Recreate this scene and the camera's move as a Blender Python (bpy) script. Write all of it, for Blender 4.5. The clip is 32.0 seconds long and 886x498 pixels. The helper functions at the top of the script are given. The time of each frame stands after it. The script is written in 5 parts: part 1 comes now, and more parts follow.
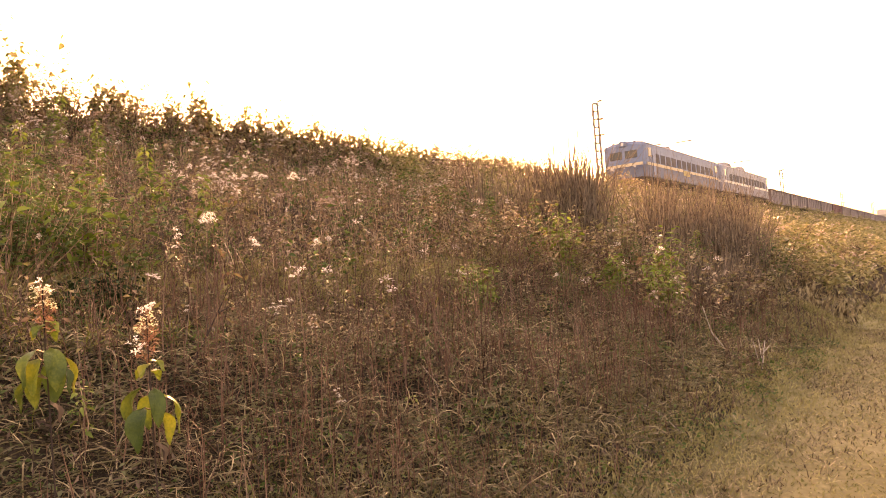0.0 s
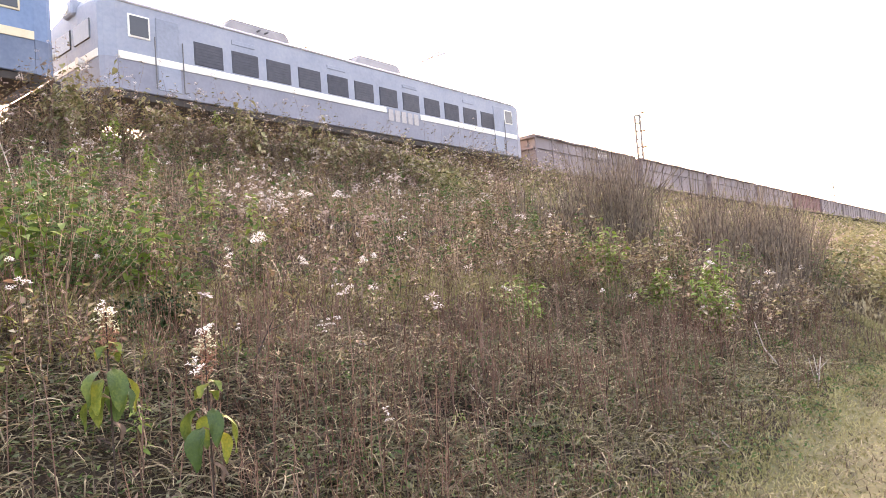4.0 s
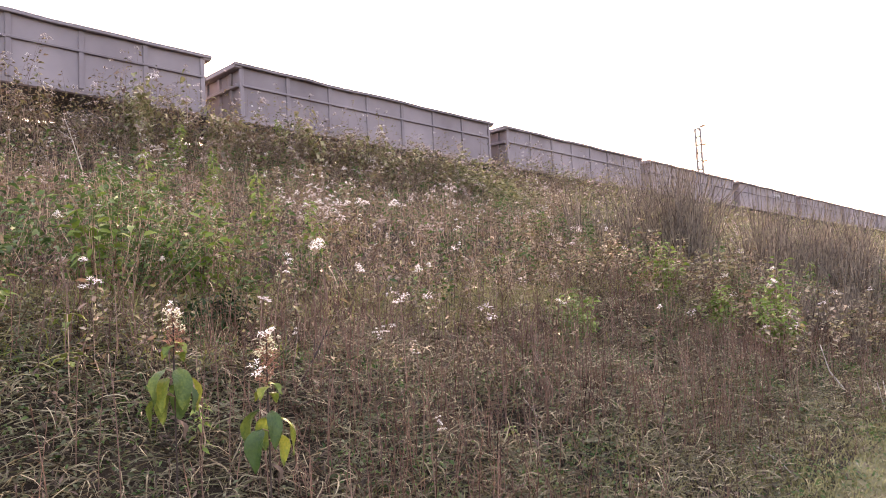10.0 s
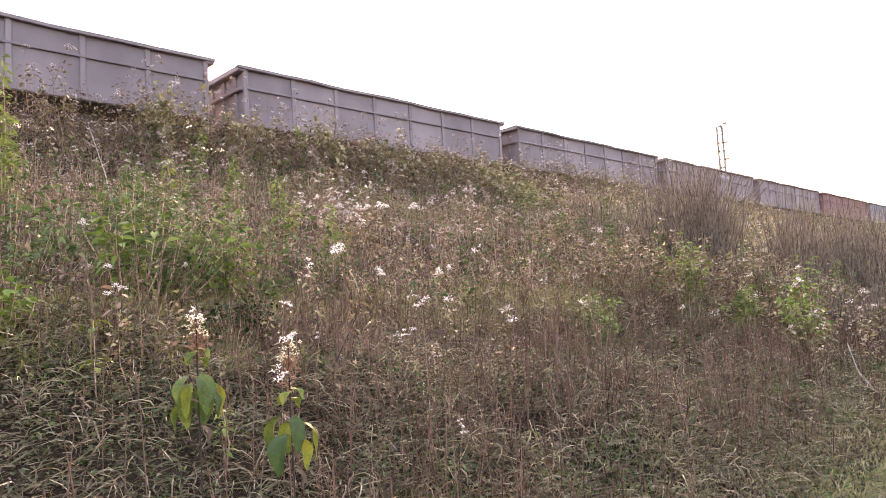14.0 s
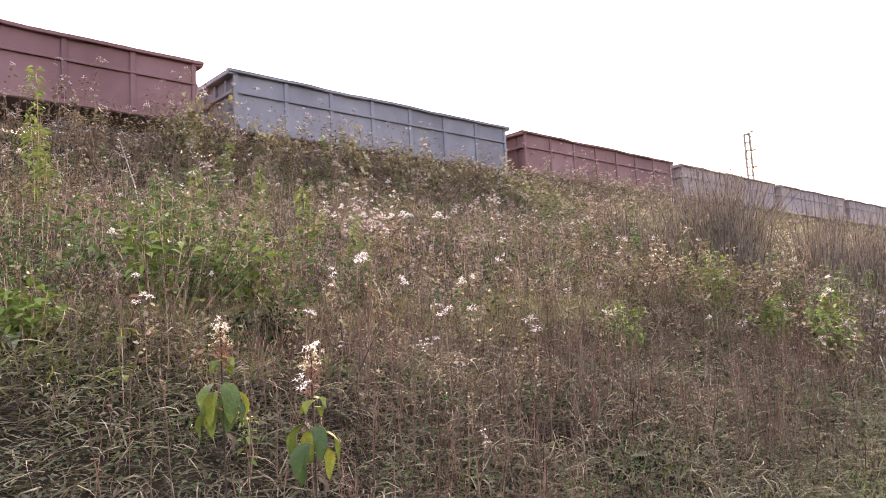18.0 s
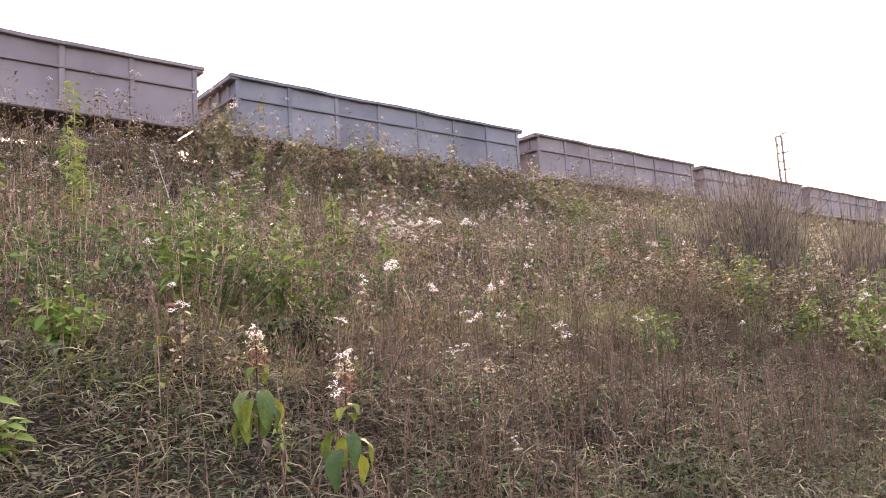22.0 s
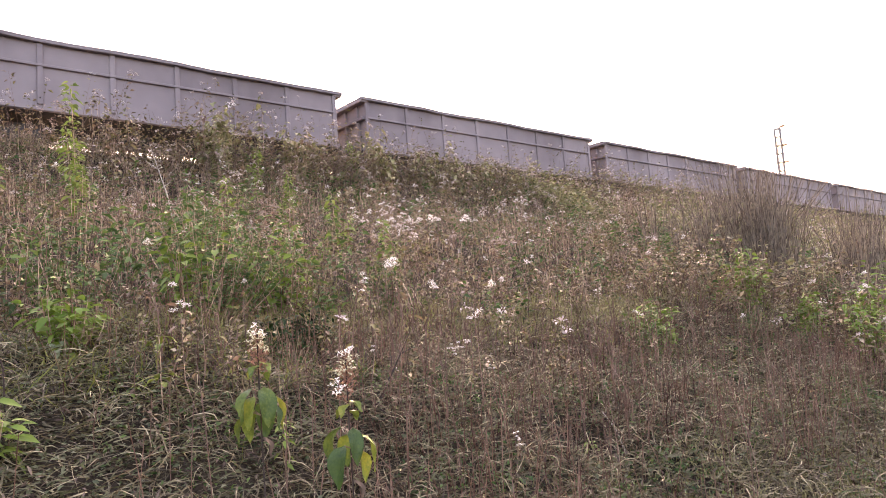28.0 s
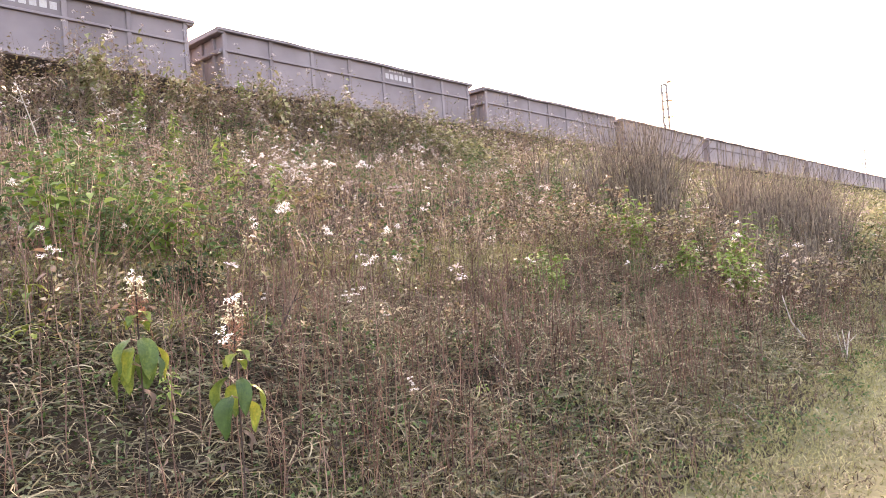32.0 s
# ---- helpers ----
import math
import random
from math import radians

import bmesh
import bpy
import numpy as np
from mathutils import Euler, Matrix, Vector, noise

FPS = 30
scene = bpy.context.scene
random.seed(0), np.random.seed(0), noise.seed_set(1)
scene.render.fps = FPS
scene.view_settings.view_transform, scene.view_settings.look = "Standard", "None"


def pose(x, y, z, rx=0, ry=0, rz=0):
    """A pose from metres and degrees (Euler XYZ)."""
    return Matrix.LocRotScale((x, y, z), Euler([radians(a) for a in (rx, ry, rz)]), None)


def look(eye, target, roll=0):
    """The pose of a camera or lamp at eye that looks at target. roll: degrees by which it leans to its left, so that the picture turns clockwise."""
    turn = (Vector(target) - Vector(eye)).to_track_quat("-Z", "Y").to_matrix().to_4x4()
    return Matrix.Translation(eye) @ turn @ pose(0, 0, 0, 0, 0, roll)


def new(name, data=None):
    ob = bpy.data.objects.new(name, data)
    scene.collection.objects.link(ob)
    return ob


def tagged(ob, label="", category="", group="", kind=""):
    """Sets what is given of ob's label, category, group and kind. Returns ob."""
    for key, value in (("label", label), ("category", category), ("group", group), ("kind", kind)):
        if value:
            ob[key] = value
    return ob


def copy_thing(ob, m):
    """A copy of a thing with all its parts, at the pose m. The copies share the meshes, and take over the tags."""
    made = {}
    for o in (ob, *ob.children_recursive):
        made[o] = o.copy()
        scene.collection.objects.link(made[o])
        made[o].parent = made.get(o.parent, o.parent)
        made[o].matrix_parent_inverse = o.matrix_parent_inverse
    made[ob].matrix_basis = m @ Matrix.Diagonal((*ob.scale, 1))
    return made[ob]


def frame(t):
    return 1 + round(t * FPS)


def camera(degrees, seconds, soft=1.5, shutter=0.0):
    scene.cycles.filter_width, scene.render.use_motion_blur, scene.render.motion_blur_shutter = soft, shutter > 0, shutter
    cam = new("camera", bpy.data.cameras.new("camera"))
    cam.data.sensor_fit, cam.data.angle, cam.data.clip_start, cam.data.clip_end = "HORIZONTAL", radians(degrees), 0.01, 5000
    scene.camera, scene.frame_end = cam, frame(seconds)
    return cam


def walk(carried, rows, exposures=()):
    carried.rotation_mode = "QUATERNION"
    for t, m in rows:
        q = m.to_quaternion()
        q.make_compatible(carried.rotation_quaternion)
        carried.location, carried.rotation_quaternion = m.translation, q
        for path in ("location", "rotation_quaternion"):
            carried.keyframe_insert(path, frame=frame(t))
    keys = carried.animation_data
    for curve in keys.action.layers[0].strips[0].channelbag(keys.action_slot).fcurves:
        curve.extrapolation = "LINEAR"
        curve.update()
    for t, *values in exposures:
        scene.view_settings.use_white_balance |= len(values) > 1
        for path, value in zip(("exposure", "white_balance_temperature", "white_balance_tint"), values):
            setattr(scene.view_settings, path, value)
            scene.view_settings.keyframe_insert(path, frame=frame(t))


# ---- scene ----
SECONDS = 32.0
cam = camera(63.6, SECONDS, soft=0.7)
# seconds, place (metres), turn (degrees): a phone held by somebody who stands at the foot of the bank
PATH = [
    (0.0, 0.000, 0.000, 1.500, 92.06, 4.24, -53.79),
    (0.5, 0.002, 0.010, 1.503, 91.87, 3.99, -53.87),
    (1.0, -0.002, 0.009, 1.503, 91.90, 3.93, -53.85),
    (1.5, 0.001, 0.008, 1.510, 92.25, 4.13, -53.66),
    (2.0, 0.012, 0.015, 1.509, 92.87, 4.44, -52.70),
    (2.5, -0.021, 0.016, 1.513, 93.33, 4.38, -51.70),
    (3.0, -0.012, 0.003, 1.515, 93.43, 4.34, -51.13),
    (3.5, -0.019, 0.014, 1.518, 93.51, 4.61, -50.78),
    (5.5, -0.026, 0.024, 1.524, 93.46, 3.27, -48.99),
    (6.0, -0.025, 0.015, 1.516, 93.82, 3.10, -48.52),
    (6.5, -0.033, 0.021, 1.521, 94.11, 3.00, -48.80),
    (7.0, -0.030, 0.023, 1.517, 94.10, 2.68, -49.30),
    (7.5, -0.037, 0.026, 1.520, 94.32, 2.74, -48.79),
    (8.0, -0.033, 0.025, 1.522, 94.67, 2.99, -48.27),
    (8.5, -0.033, 0.026, 1.521, 94.68, 2.85, -48.18),
    (9.0, -0.037, 0.026, 1.518, 94.41, 2.52, -47.56),
    (9.5, -0.029, 0.030, 1.518, 94.37, 2.87, -47.36),
    (10.0, -0.038, 0.035, 1.521, 94.56, 2.84, -46.35),
    (10.5, -0.037, 0.031, 1.520, 94.88, 2.98, -45.75),
    (11.0, -0.042, 0.035, 1.519, 94.83, 3.15, -45.35),
    (11.5, -0.042, 0.036, 1.519, 94.54, 2.81, -44.93),
    (12.0, -0.049, 0.039, 1.525, 95.08, 2.94, -43.87),
    (12.5, -0.039, 0.035, 1.523, 95.21, 3.29, -44.26),
    (13.0, -0.033, 0.035, 1.521, 95.31, 3.54, -44.55),
    (13.5, -0.034, 0.035, 1.525, 94.87, 3.36, -44.73),
    (15.5, -0.039, 0.029, 1.526, 95.04, 3.34, -43.99),
    (16.0, -0.040, 0.027, 1.536, 96.31, 2.82, -43.22),
    (16.5, -0.044, 0.024, 1.542, 97.35, 2.32, -42.97),
    (17.0, -0.041, 0.023, 1.534, 97.35, 2.99, -43.18),
    (17.5, -0.040, 0.025, 1.532, 96.06, 3.39, -42.94),
    (18.0, -0.034, 0.026, 1.528, 95.64, 3.17, -42.73),
    (18.5, -0.043, 0.025, 1.532, 96.08, 3.16, -41.81),
    (19.0, -0.045, 0.029, 1.533, 96.22, 2.92, -41.59),
    (19.5, -0.050, 0.030, 1.533, 96.38, 2.97, -41.25),
    (20.0, -0.052, 0.023, 1.531, 96.52, 3.11, -41.07),
    (20.5, -0.054, 0.025, 1.533, 96.39, 3.10, -40.95),
    (21.0, -0.053, 0.026, 1.533, 96.25, 3.06, -40.82),
    (21.5, -0.056, 0.023, 1.533, 96.29, 3.42, -40.55),
    (22.0, -0.053, 0.020, 1.531, 96.28, 3.41, -40.48),
    (22.5, -0.056, 0.020, 1.534, 96.23, 3.41, -40.12),
    (23.0, -0.058, 0.020, 1.535, 96.05, 3.20, -39.37),
    (23.5, -0.053, 0.017, 1.532, 96.01, 3.85, -40.09),
    (24.0, -0.049, 0.019, 1.532, 95.99, 3.95, -41.32),
    (24.5, -0.049, 0.024, 1.529, 95.29, 3.57, -41.20),
    (25.0, -0.048, 0.023, 1.532, 95.63, 3.75, -41.17),
    (25.5, -0.053, 0.019, 1.532, 95.90, 3.96, -40.93),
    (27.5, -0.056, 0.019, 1.535, 96.12, 4.00, -40.78),
    (28.0, -0.056, 0.016, 1.530, 96.03, 4.09, -40.42),
    (28.5, -0.053, 0.013, 1.532, 96.06, 4.31, -40.37),
    (29.0, -0.054, 0.013, 1.534, 96.20, 4.42, -40.82),
    (29.5, -0.056, 0.013, 1.534, 96.30, 4.24, -40.93),
    (30.0, -0.057, 0.013, 1.536, 96.21, 4.15, -40.63),
    (30.5, -0.053, 0.017, 1.531, 95.99, 4.31, -41.21),
    (31.0, -0.045, 0.025, 1.525, 94.62, 4.26, -42.21),
    (31.5, -0.019, 0.028, 1.511, 90.46, 5.45, -47.47),
    (32.0, -0.018, 0.044, 1.524, 91.26, 4.18, -48.70),
]
EXPOSURES = [(0.0, 2.95, 18500, 50), (1.0, 3.05, 18500, 50), (1.5, 2.9, 15000, 44), (2.0, 3.05, 12200, 39), (2.6, 3.62, 8800, 32), (6.0, 3.62, 8500, 32), (9.0, 3.32, 8300, 36), (11.5, 3.47, 8300, 36), (15.6, 3.47, 8300, 36), (16.4, 3.12, 9300, 36), (17.2, 3.12, 9300, 36), (18.0, 3.42, 8300, 36), (26.0, 3.42, 8300, 36), (30.9, 3.37, 8300, 36), (31.6, 3.87, 8400, 32), (32.0, 3.82, 8400, 32)]
walk(cam, [(t, pose(x, y, z, rx, ry, rz)) for t, x, y, z, rx, ry, rz in PATH], EXPOSURES)

# ---- light ----
SUN_AZIMUTH, SUN_HEIGHT = radians(46.1), radians(16.0)
to_sun = Vector((math.cos(SUN_AZIMUTH) * math.cos(SUN_HEIGHT), math.sin(SUN_AZIMUTH) * math.cos(SUN_HEIGHT), math.sin(SUN_HEIGHT)))
world = bpy.data.worlds.new("hazy_sky")
scene.world = world
world.use_nodes = True
sky = world.node_tree.nodes.new("ShaderNodeTexSky")
sky.sky_type, sky.sun_disc = "NISHITA", False
sky.sun_elevation, sky.sun_rotation = SUN_HEIGHT, math.pi / 2 - SUN_AZIMUTH
sky.air_density, sky.dust_density, sky.ozone_density = 1.0, 4.0, 1.0
world.node_tree.nodes["Background"].inputs["Strength"].default_value = 0.15
world.node_tree.links.new(sky.outputs[0], world.node_tree.nodes["Background"].inputs["Color"])
sun = new("sun", bpy.data.lights.new("sun", "SUN"))
sun.data.energy, sun.data.angle, sun.data.color = 2.3, radians(1.5), (1.0, 0.8, 0.56)
sun.matrix_world = look(to_sun * 50, (0, 0, 0))

# ---- materials ----
def node(tree, kind, **values):
    made = tree.nodes.new(kind)
    for key, value in values.items():
        made.inputs[key.replace("_", " ")].default_value = value
    return made


def material(name, colours, rough=0.7, metal=0.0, scale=6.0, bump=0.2, spread="object", through_light=0.0, fine=60.0, specular=None):
    """colours: dark to light, mixed by noise at two scales and by piece ("object": each object, "island": each loose piece)."""
    made = bpy.data.materials.new(name)
    made.use_nodes = True
    tree = made.node_tree
    link = tree.links.new
    shader = tree.nodes["Principled BSDF"]
    shader.inputs["Roughness"].default_value = rough
    shader.inputs["Metallic"].default_value = metal
    shader.inputs["Specular IOR Level"].default_value = specular if specular is not None else 0.1 if spread == "island" else 0.3
    where = node(tree, "ShaderNodeTexCoord")
    broad = node(tree, "ShaderNodeTexNoise", Scale=scale, Detail=5.0)
    grain = node(tree, "ShaderNodeTexNoise", Scale=scale * fine / 6.0, Detail=3.0)
    for n in (broad, grain):
        link(where.outputs["Object"], n.inputs["Vector"])
    if spread == "island":
        chance = node(tree, "ShaderNodeNewGeometry").outputs["Random Per Island"]
    else:
        chance = node(tree, "ShaderNodeObjectInfo").outputs["Random"]
    def calc(kind, a, b):
        n = tree.nodes.new("ShaderNodeMath")
        n.operation = kind
        for socket, value in zip(n.inputs, (a, b)):
            if isinstance(value, float):
                socket.default_value = value
            else:
                link(value, socket)
        return n.outputs[0]
    if spread == "island":
        broad.inputs["Scale"].default_value = scale * 0.7
        total = calc("SUBTRACT", calc("ADD", calc("MULTIPLY", chance, 0.45), calc("MULTIPLY", broad.outputs["Fac"], 1.7)), 0.57)
    else:
        total = calc("ADD", calc("ADD", calc("MULTIPLY", chance, 0.2), calc("MULTIPLY", broad.outputs["Fac"], 0.5)), calc("MULTIPLY", grain.outputs["Fac"], 0.3))
    ramp = tree.nodes.new("ShaderNodeValToRGB")
    low, high = (0.0, 1.0) if spread == "island" else (0.3, 0.7)
    for i, c in enumerate(colours):
        at = low + (high - low) * i / max(1, len(colours) - 1)
        stop = ramp.color_ramp.elements[i] if i < 2 else ramp.color_ramp.elements.new(1.0)
        stop.position, stop.color = at, (*c, 1)
    link(total, ramp.inputs["Fac"])
    link(ramp.outputs["Color"], shader.inputs["Base Color"])
    if bump:
        lift = node(tree, "ShaderNodeBump", Strength=bump, Distance=0.01)
        link(grain.outputs["Fac"], lift.inputs["Height"])
        link(lift.outputs["Normal"], shader.inputs["Normal"])
    if through_light:
        glow = tree.nodes.new("ShaderNodeBsdfTranslucent")
        link(ramp.outputs["Color"], glow.inputs["Color"])
        mix = tree.nodes.new("ShaderNodeMixShader")
        mix.inputs["Fac"].default_value = through_light
        link(shader.outputs[0], mix.inputs[1])
        link(glow.outputs[0], mix.inputs[2])
        link(mix.outputs[0], tree.nodes["Material Output"].inputs["Surface"])
    return made


SOIL = material("soil_and_thatch", [(0.01, 0.008, 0.006), (0.03, 0.022, 0.016), (0.075, 0.056, 0.04)], 0.95, scale=1.2, bump=1.0, fine=330, specular=0.05)
TURF = material("worn_turf", [(0.08, 0.074, 0.038), (0.165, 0.147, 0.08), (0.295, 0.26, 0.155)], 0.95, scale=0.9, bump=0.8, fine=120, specular=0.05)
STRAW = material("dry_grass_blades", [(0.02, 0.0131, 0.0086), (0.075, 0.0525, 0.031), (0.17, 0.1283, 0.0748), (0.38, 0.3181, 0.1978), (0.045, 0.0313, 0.0189), (0.14, 0.105, 0.0636), (0.3, 0.2424, 0.1462)], 0.5, spread="island", through_light=0.2, bump=0)
THATCH = material("grey_brown_thatch", [(0.025, 0.0192, 0.012), (0.08, 0.0646, 0.0404), (0.17, 0.1414, 0.0894), (0.115, 0.1162, 0.0568), (0.31, 0.2576, 0.1634)], 0.85, spread="island", through_light=0.1, bump=0)
TURF_BLADES = material("short_turf_blades", [(0.108, 0.112, 0.042), (0.25, 0.228, 0.105), (0.42, 0.375, 0.2)], 0.8, spread="island", through_light=0.25, bump=0)
GREEN_BLADES = material("green_grass_blades", [(0.08, 0.1, 0.025), (0.18, 0.2, 0.055), (0.34, 0.33, 0.12)], 0.7, spread="island", through_light=0.4, bump=0)
STEM = material("dry_reddish_stems", [(0.045, 0.024, 0.018), (0.11, 0.058, 0.042), (0.2, 0.12, 0.085), (0.45, 0.33, 0.235), (0.08, 0.042, 0.032), (0.26, 0.165, 0.12)], 0.5, spread="island", bump=0)
WEED_STEM = material("brown_weed_stems", [(0.055, 0.036, 0.027), (0.13, 0.085, 0.065), (0.24, 0.17, 0.13), (0.36, 0.28, 0.22)], 0.6, spread="island", bump=0)
DARK_STEM = material("dark_weed_stems", [(0.035, 0.022, 0.017), (0.085, 0.052, 0.04), (0.15, 0.1, 0.075), (0.26, 0.19, 0.14)], 0.6, spread="island", bump=0)
CHAFF = material("shrivelled_leaves", [(0.0382, 0.0255, 0.0195), (0.102, 0.0706, 0.0536), (0.2295, 0.17, 0.1275)], 0.8, spread="island", bump=0)
PALE_HEAD = material("pale_fuzzy_heads", [(0.4, 0.32, 0.29), (0.58, 0.5, 0.46), (0.72, 0.66, 0.62)], 0.8, spread="island", through_light=0.2, bump=0)
RED_STEM = material("dark_reddish_stalks", [(0.028, 0.0141, 0.011), (0.075, 0.037, 0.027), (0.141, 0.0777, 0.055), (0.226, 0.137, 0.097), (0.047, 0.0247, 0.0186)], 0.55, spread="island", bump=0)
TALL = material("tall_dry_reed_grass", [(0.045, 0.034, 0.028), (0.125, 0.098, 0.076), (0.22, 0.175, 0.135), (0.07, 0.054, 0.043), (0.29, 0.235, 0.175), (0.095, 0.073, 0.058)], 0.8, spread="island", through_light=0.15, bump=0)
OLIVE = material("olive_weed_leaves", [(0.0169, 0.016, 0.0075), (0.094, 0.0893, 0.032), (0.2444, 0.2115, 0.0893), (0.235, 0.1457, 0.0987), (0.047, 0.0489, 0.0169), (0.4324, 0.3572, 0.2444), (0.1551, 0.0921, 0.0696)], 0.5, spread="island", through_light=0.3, bump=0, specular=0.3)
BANK_GREEN = material("dusty_olive_leaves", [(0.05, 0.055, 0.022), (0.16, 0.165, 0.065), (0.31, 0.28, 0.14), (0.38, 0.3, 0.2)], 0.55, spread="island", through_light=0.3, bump=0, specular=0.3)
# green leaves with the shade of a cavity put into their colour
SHADED_LEAF = material("shade_darkened_leaves", [(0.012, 0.024, 0.009), (0.028, 0.05, 0.018), (0.06, 0.095, 0.033)], 0.6, spread="island", through_light=0.1, bump=0)
LEAF = material("fresh_green_leaves", [(0.018, 0.04, 0.012), (0.06, 0.115, 0.03), (0.15, 0.215, 0.06)], 0.5, spread="island", through_light=0.38, bump=0, specular=0.3)
DULL = material("dull_grey_green_leaves", [(0.03, 0.036, 0.018), (0.075, 0.09, 0.045), (0.14, 0.155, 0.08), (0.23, 0.235, 0.145)], 0.55, spread="island", through_light=0.4, bump=0, specular=0.3)
FADED = material("faded_brown_leaves", [(0.035, 0.021, 0.016), (0.18, 0.115, 0.09), (0.33, 0.245, 0.19), (0.09, 0.08, 0.036), (0.25, 0.16, 0.13)], 0.55, spread="island", through_light=0.3, bump=0, specular=0.3)
FRESH = material("bright_green_leaves", [(0.06, 0.12, 0.02), (0.13, 0.21, 0.035), (0.23, 0.3, 0.07)], 0.5, spread="island", through_light=0.4, bump=0, specular=0.3)
LIME = material("yellow_green_leaves", [(0.08, 0.13, 0.03), (0.17, 0.24, 0.055), (0.3, 0.35, 0.11)], 0.6, spread="island", through_light=0.4, bump=0, specular=0.3)
BIG_LEAF = material("broad_leaf", [(0.018, 0.045, 0.012), (0.042, 0.08, 0.016), (0.115, 0.15, 0.028)], 0.5, scale=14.0, through_light=0.18, bump=0.25)
PETAL = material("white_petals", [(0.55, 0.5, 0.46), (0.75, 0.71, 0.67), (0.85, 0.83, 0.8)], 0.7, spread="island", through_light=0.4, bump=0)
DRY_HEAD = material("faded_flower_heads", [(0.25, 0.16, 0.13), (0.42, 0.32, 0.28), (0.6, 0.53, 0.49)], 0.8, spread="island", through_light=0.4, bump=0)
CALYX = material("reddish_calyx", [(0.18, 0.08, 0.055), (0.31, 0.16, 0.11), (0.43, 0.29, 0.21)], 0.7, spread="island", through_light=0.4, bump=0)
BARE_WOOD = material("bare_branch_bark", [(0.09, 0.065, 0.05), (0.17, 0.13, 0.1)], 0.9, scale=20, bump=0.3)
BALLAST = material("ballast_stone", [(0.14, 0.12, 0.11), (0.25, 0.22, 0.2), (0.36, 0.33, 0.3)], 0.95, scale=9, bump=0.8, fine=40)
STONE = material("ballast_pieces", [(0.16, 0.14, 0.13), (0.28, 0.25, 0.22), (0.4, 0.36, 0.32)], 0.95, spread="island", bump=0)
CONCRETE = material("weathered_concrete", [(0.27, 0.26, 0.24), (0.38, 0.36, 0.33)], 0.9, scale=5, bump=0.3)
RAIL_STEEL = material("worn_rail_steel", [(0.16, 0.11, 0.09), (0.3, 0.26, 0.24)], 0.5, 0.8, scale=8, bump=0.2)
GALVANISED = material("galvanised_steel", [(0.1, 0.1, 0.105), (0.16, 0.16, 0.165)], 0.55, 0.3, scale=7, bump=0.1)
INSULATOR = material("brown_glazed_porcelain", [(0.12, 0.05, 0.03), (0.2, 0.09, 0.05)], 0.3, scale=10, bump=0)
WAGON_GREY = material("grey_brown_wagon_paint", [(0.135, 0.113, 0.118), (0.19, 0.162, 0.168), (0.24, 0.207, 0.212)], 0.75, scale=0.45, bump=0.08, fine=22)
WAGON_RED = material("maroon_wagon_paint", [(0.115, 0.058, 0.058), (0.16, 0.08, 0.08), (0.2, 0.115, 0.115)], 0.75, scale=0.45, bump=0.08, fine=22)
WAGON_BLUE = material("blue_grey_wagon_paint", [(0.105, 0.105, 0.12), (0.15, 0.153, 0.172), (0.2, 0.201, 0.217)], 0.75, scale=0.45, bump=0.08, fine=22)
UNDERFRAME = material("sooty_underframe", [(0.03, 0.027, 0.025), (0.07, 0.06, 0.055)], 0.85, scale=5, bump=0.3)
WHITE_MARK = material("faded_white_lettering", [(0.3, 0.28, 0.28), (0.44, 0.42, 0.41)], 0.8, scale=20, bump=0)
LOCO_BLUE = material("blue_locomotive_paint", [(0.09, 0.15, 0.25), (0.125, 0.2, 0.315), (0.165, 0.245, 0.365)], 0.5, scale=1.1, bump=0.1)
LOCO_DARK = material("dark_blue_skirt_paint", [(0.066, 0.098, 0.15), (0.1, 0.137, 0.2), (0.145, 0.185, 0.25)], 0.6, scale=1.1, bump=0.15)
LOCO_PALE = material("pale_grey_blue_locomotive_paint", [(0.17, 0.195, 0.24), (0.23, 0.26, 0.315), (0.29, 0.315, 0.36)], 0.55, scale=1.1, bump=0.15)
LOCO_SKIRT = material("grey_skirt_paint", [(0.17, 0.18, 0.22), (0.26, 0.27, 0.31)], 0.6, scale=1.1, bump=0.15)
CREAM = material("cream_yellow_stripe", [(0.52, 0.44, 0.3), (0.66, 0.57, 0.41)], 0.6, scale=3, bump=0.05)
WHITE_STRIPE = material("white_stripe_paint", [(0.6, 0.58, 0.52), (0.74, 0.72, 0.66)], 0.6, scale=3, bump=0.05)
YELLOW_MARK = material("yellow_number_paint", [(0.42, 0.33, 0.14), (0.55, 0.44, 0.2)], 0.6, scale=5, bump=0)
ROOF_GREY = material("grey_roof_paint", [(0.2, 0.19, 0.19), (0.32, 0.3, 0.3)], 0.7, scale=2, bump=0.2)
GRILLE = material("dark_louvre", [(0.035, 0.04, 0.055), (0.07, 0.075, 0.09)], 0.6, scale=6, bump=0.2)
DARK_GLASS = material("dark_cab_glass", [(0.02, 0.022, 0.025), (0.03, 0.032, 0.035)], 0.12, scale=3, bump=0, specular=0.6)
LAMP_GLASS = material("clear_headlamp_glass", [(0.5, 0.5, 0.46), (0.6, 0.6, 0.56)], 0.15, scale=3, bump=0, specular=0.6)
HOUSE_WALL = material("pale_house_plaster", [(0.55, 0.5, 0.45), (0.68, 0.63, 0.57)], 0.9, scale=1, bump=0.1)


# ---- builders ----
def part(name, bm, mat, parent=None, label=""):
    mesh = bpy.data.meshes.new(name)
    bm.to_mesh(mesh)
    bm.free()
    mesh.materials.append(mat)
    ob = new(name, mesh)
    if parent is not None:
        ob.parent = parent
    return tagged(ob, label)


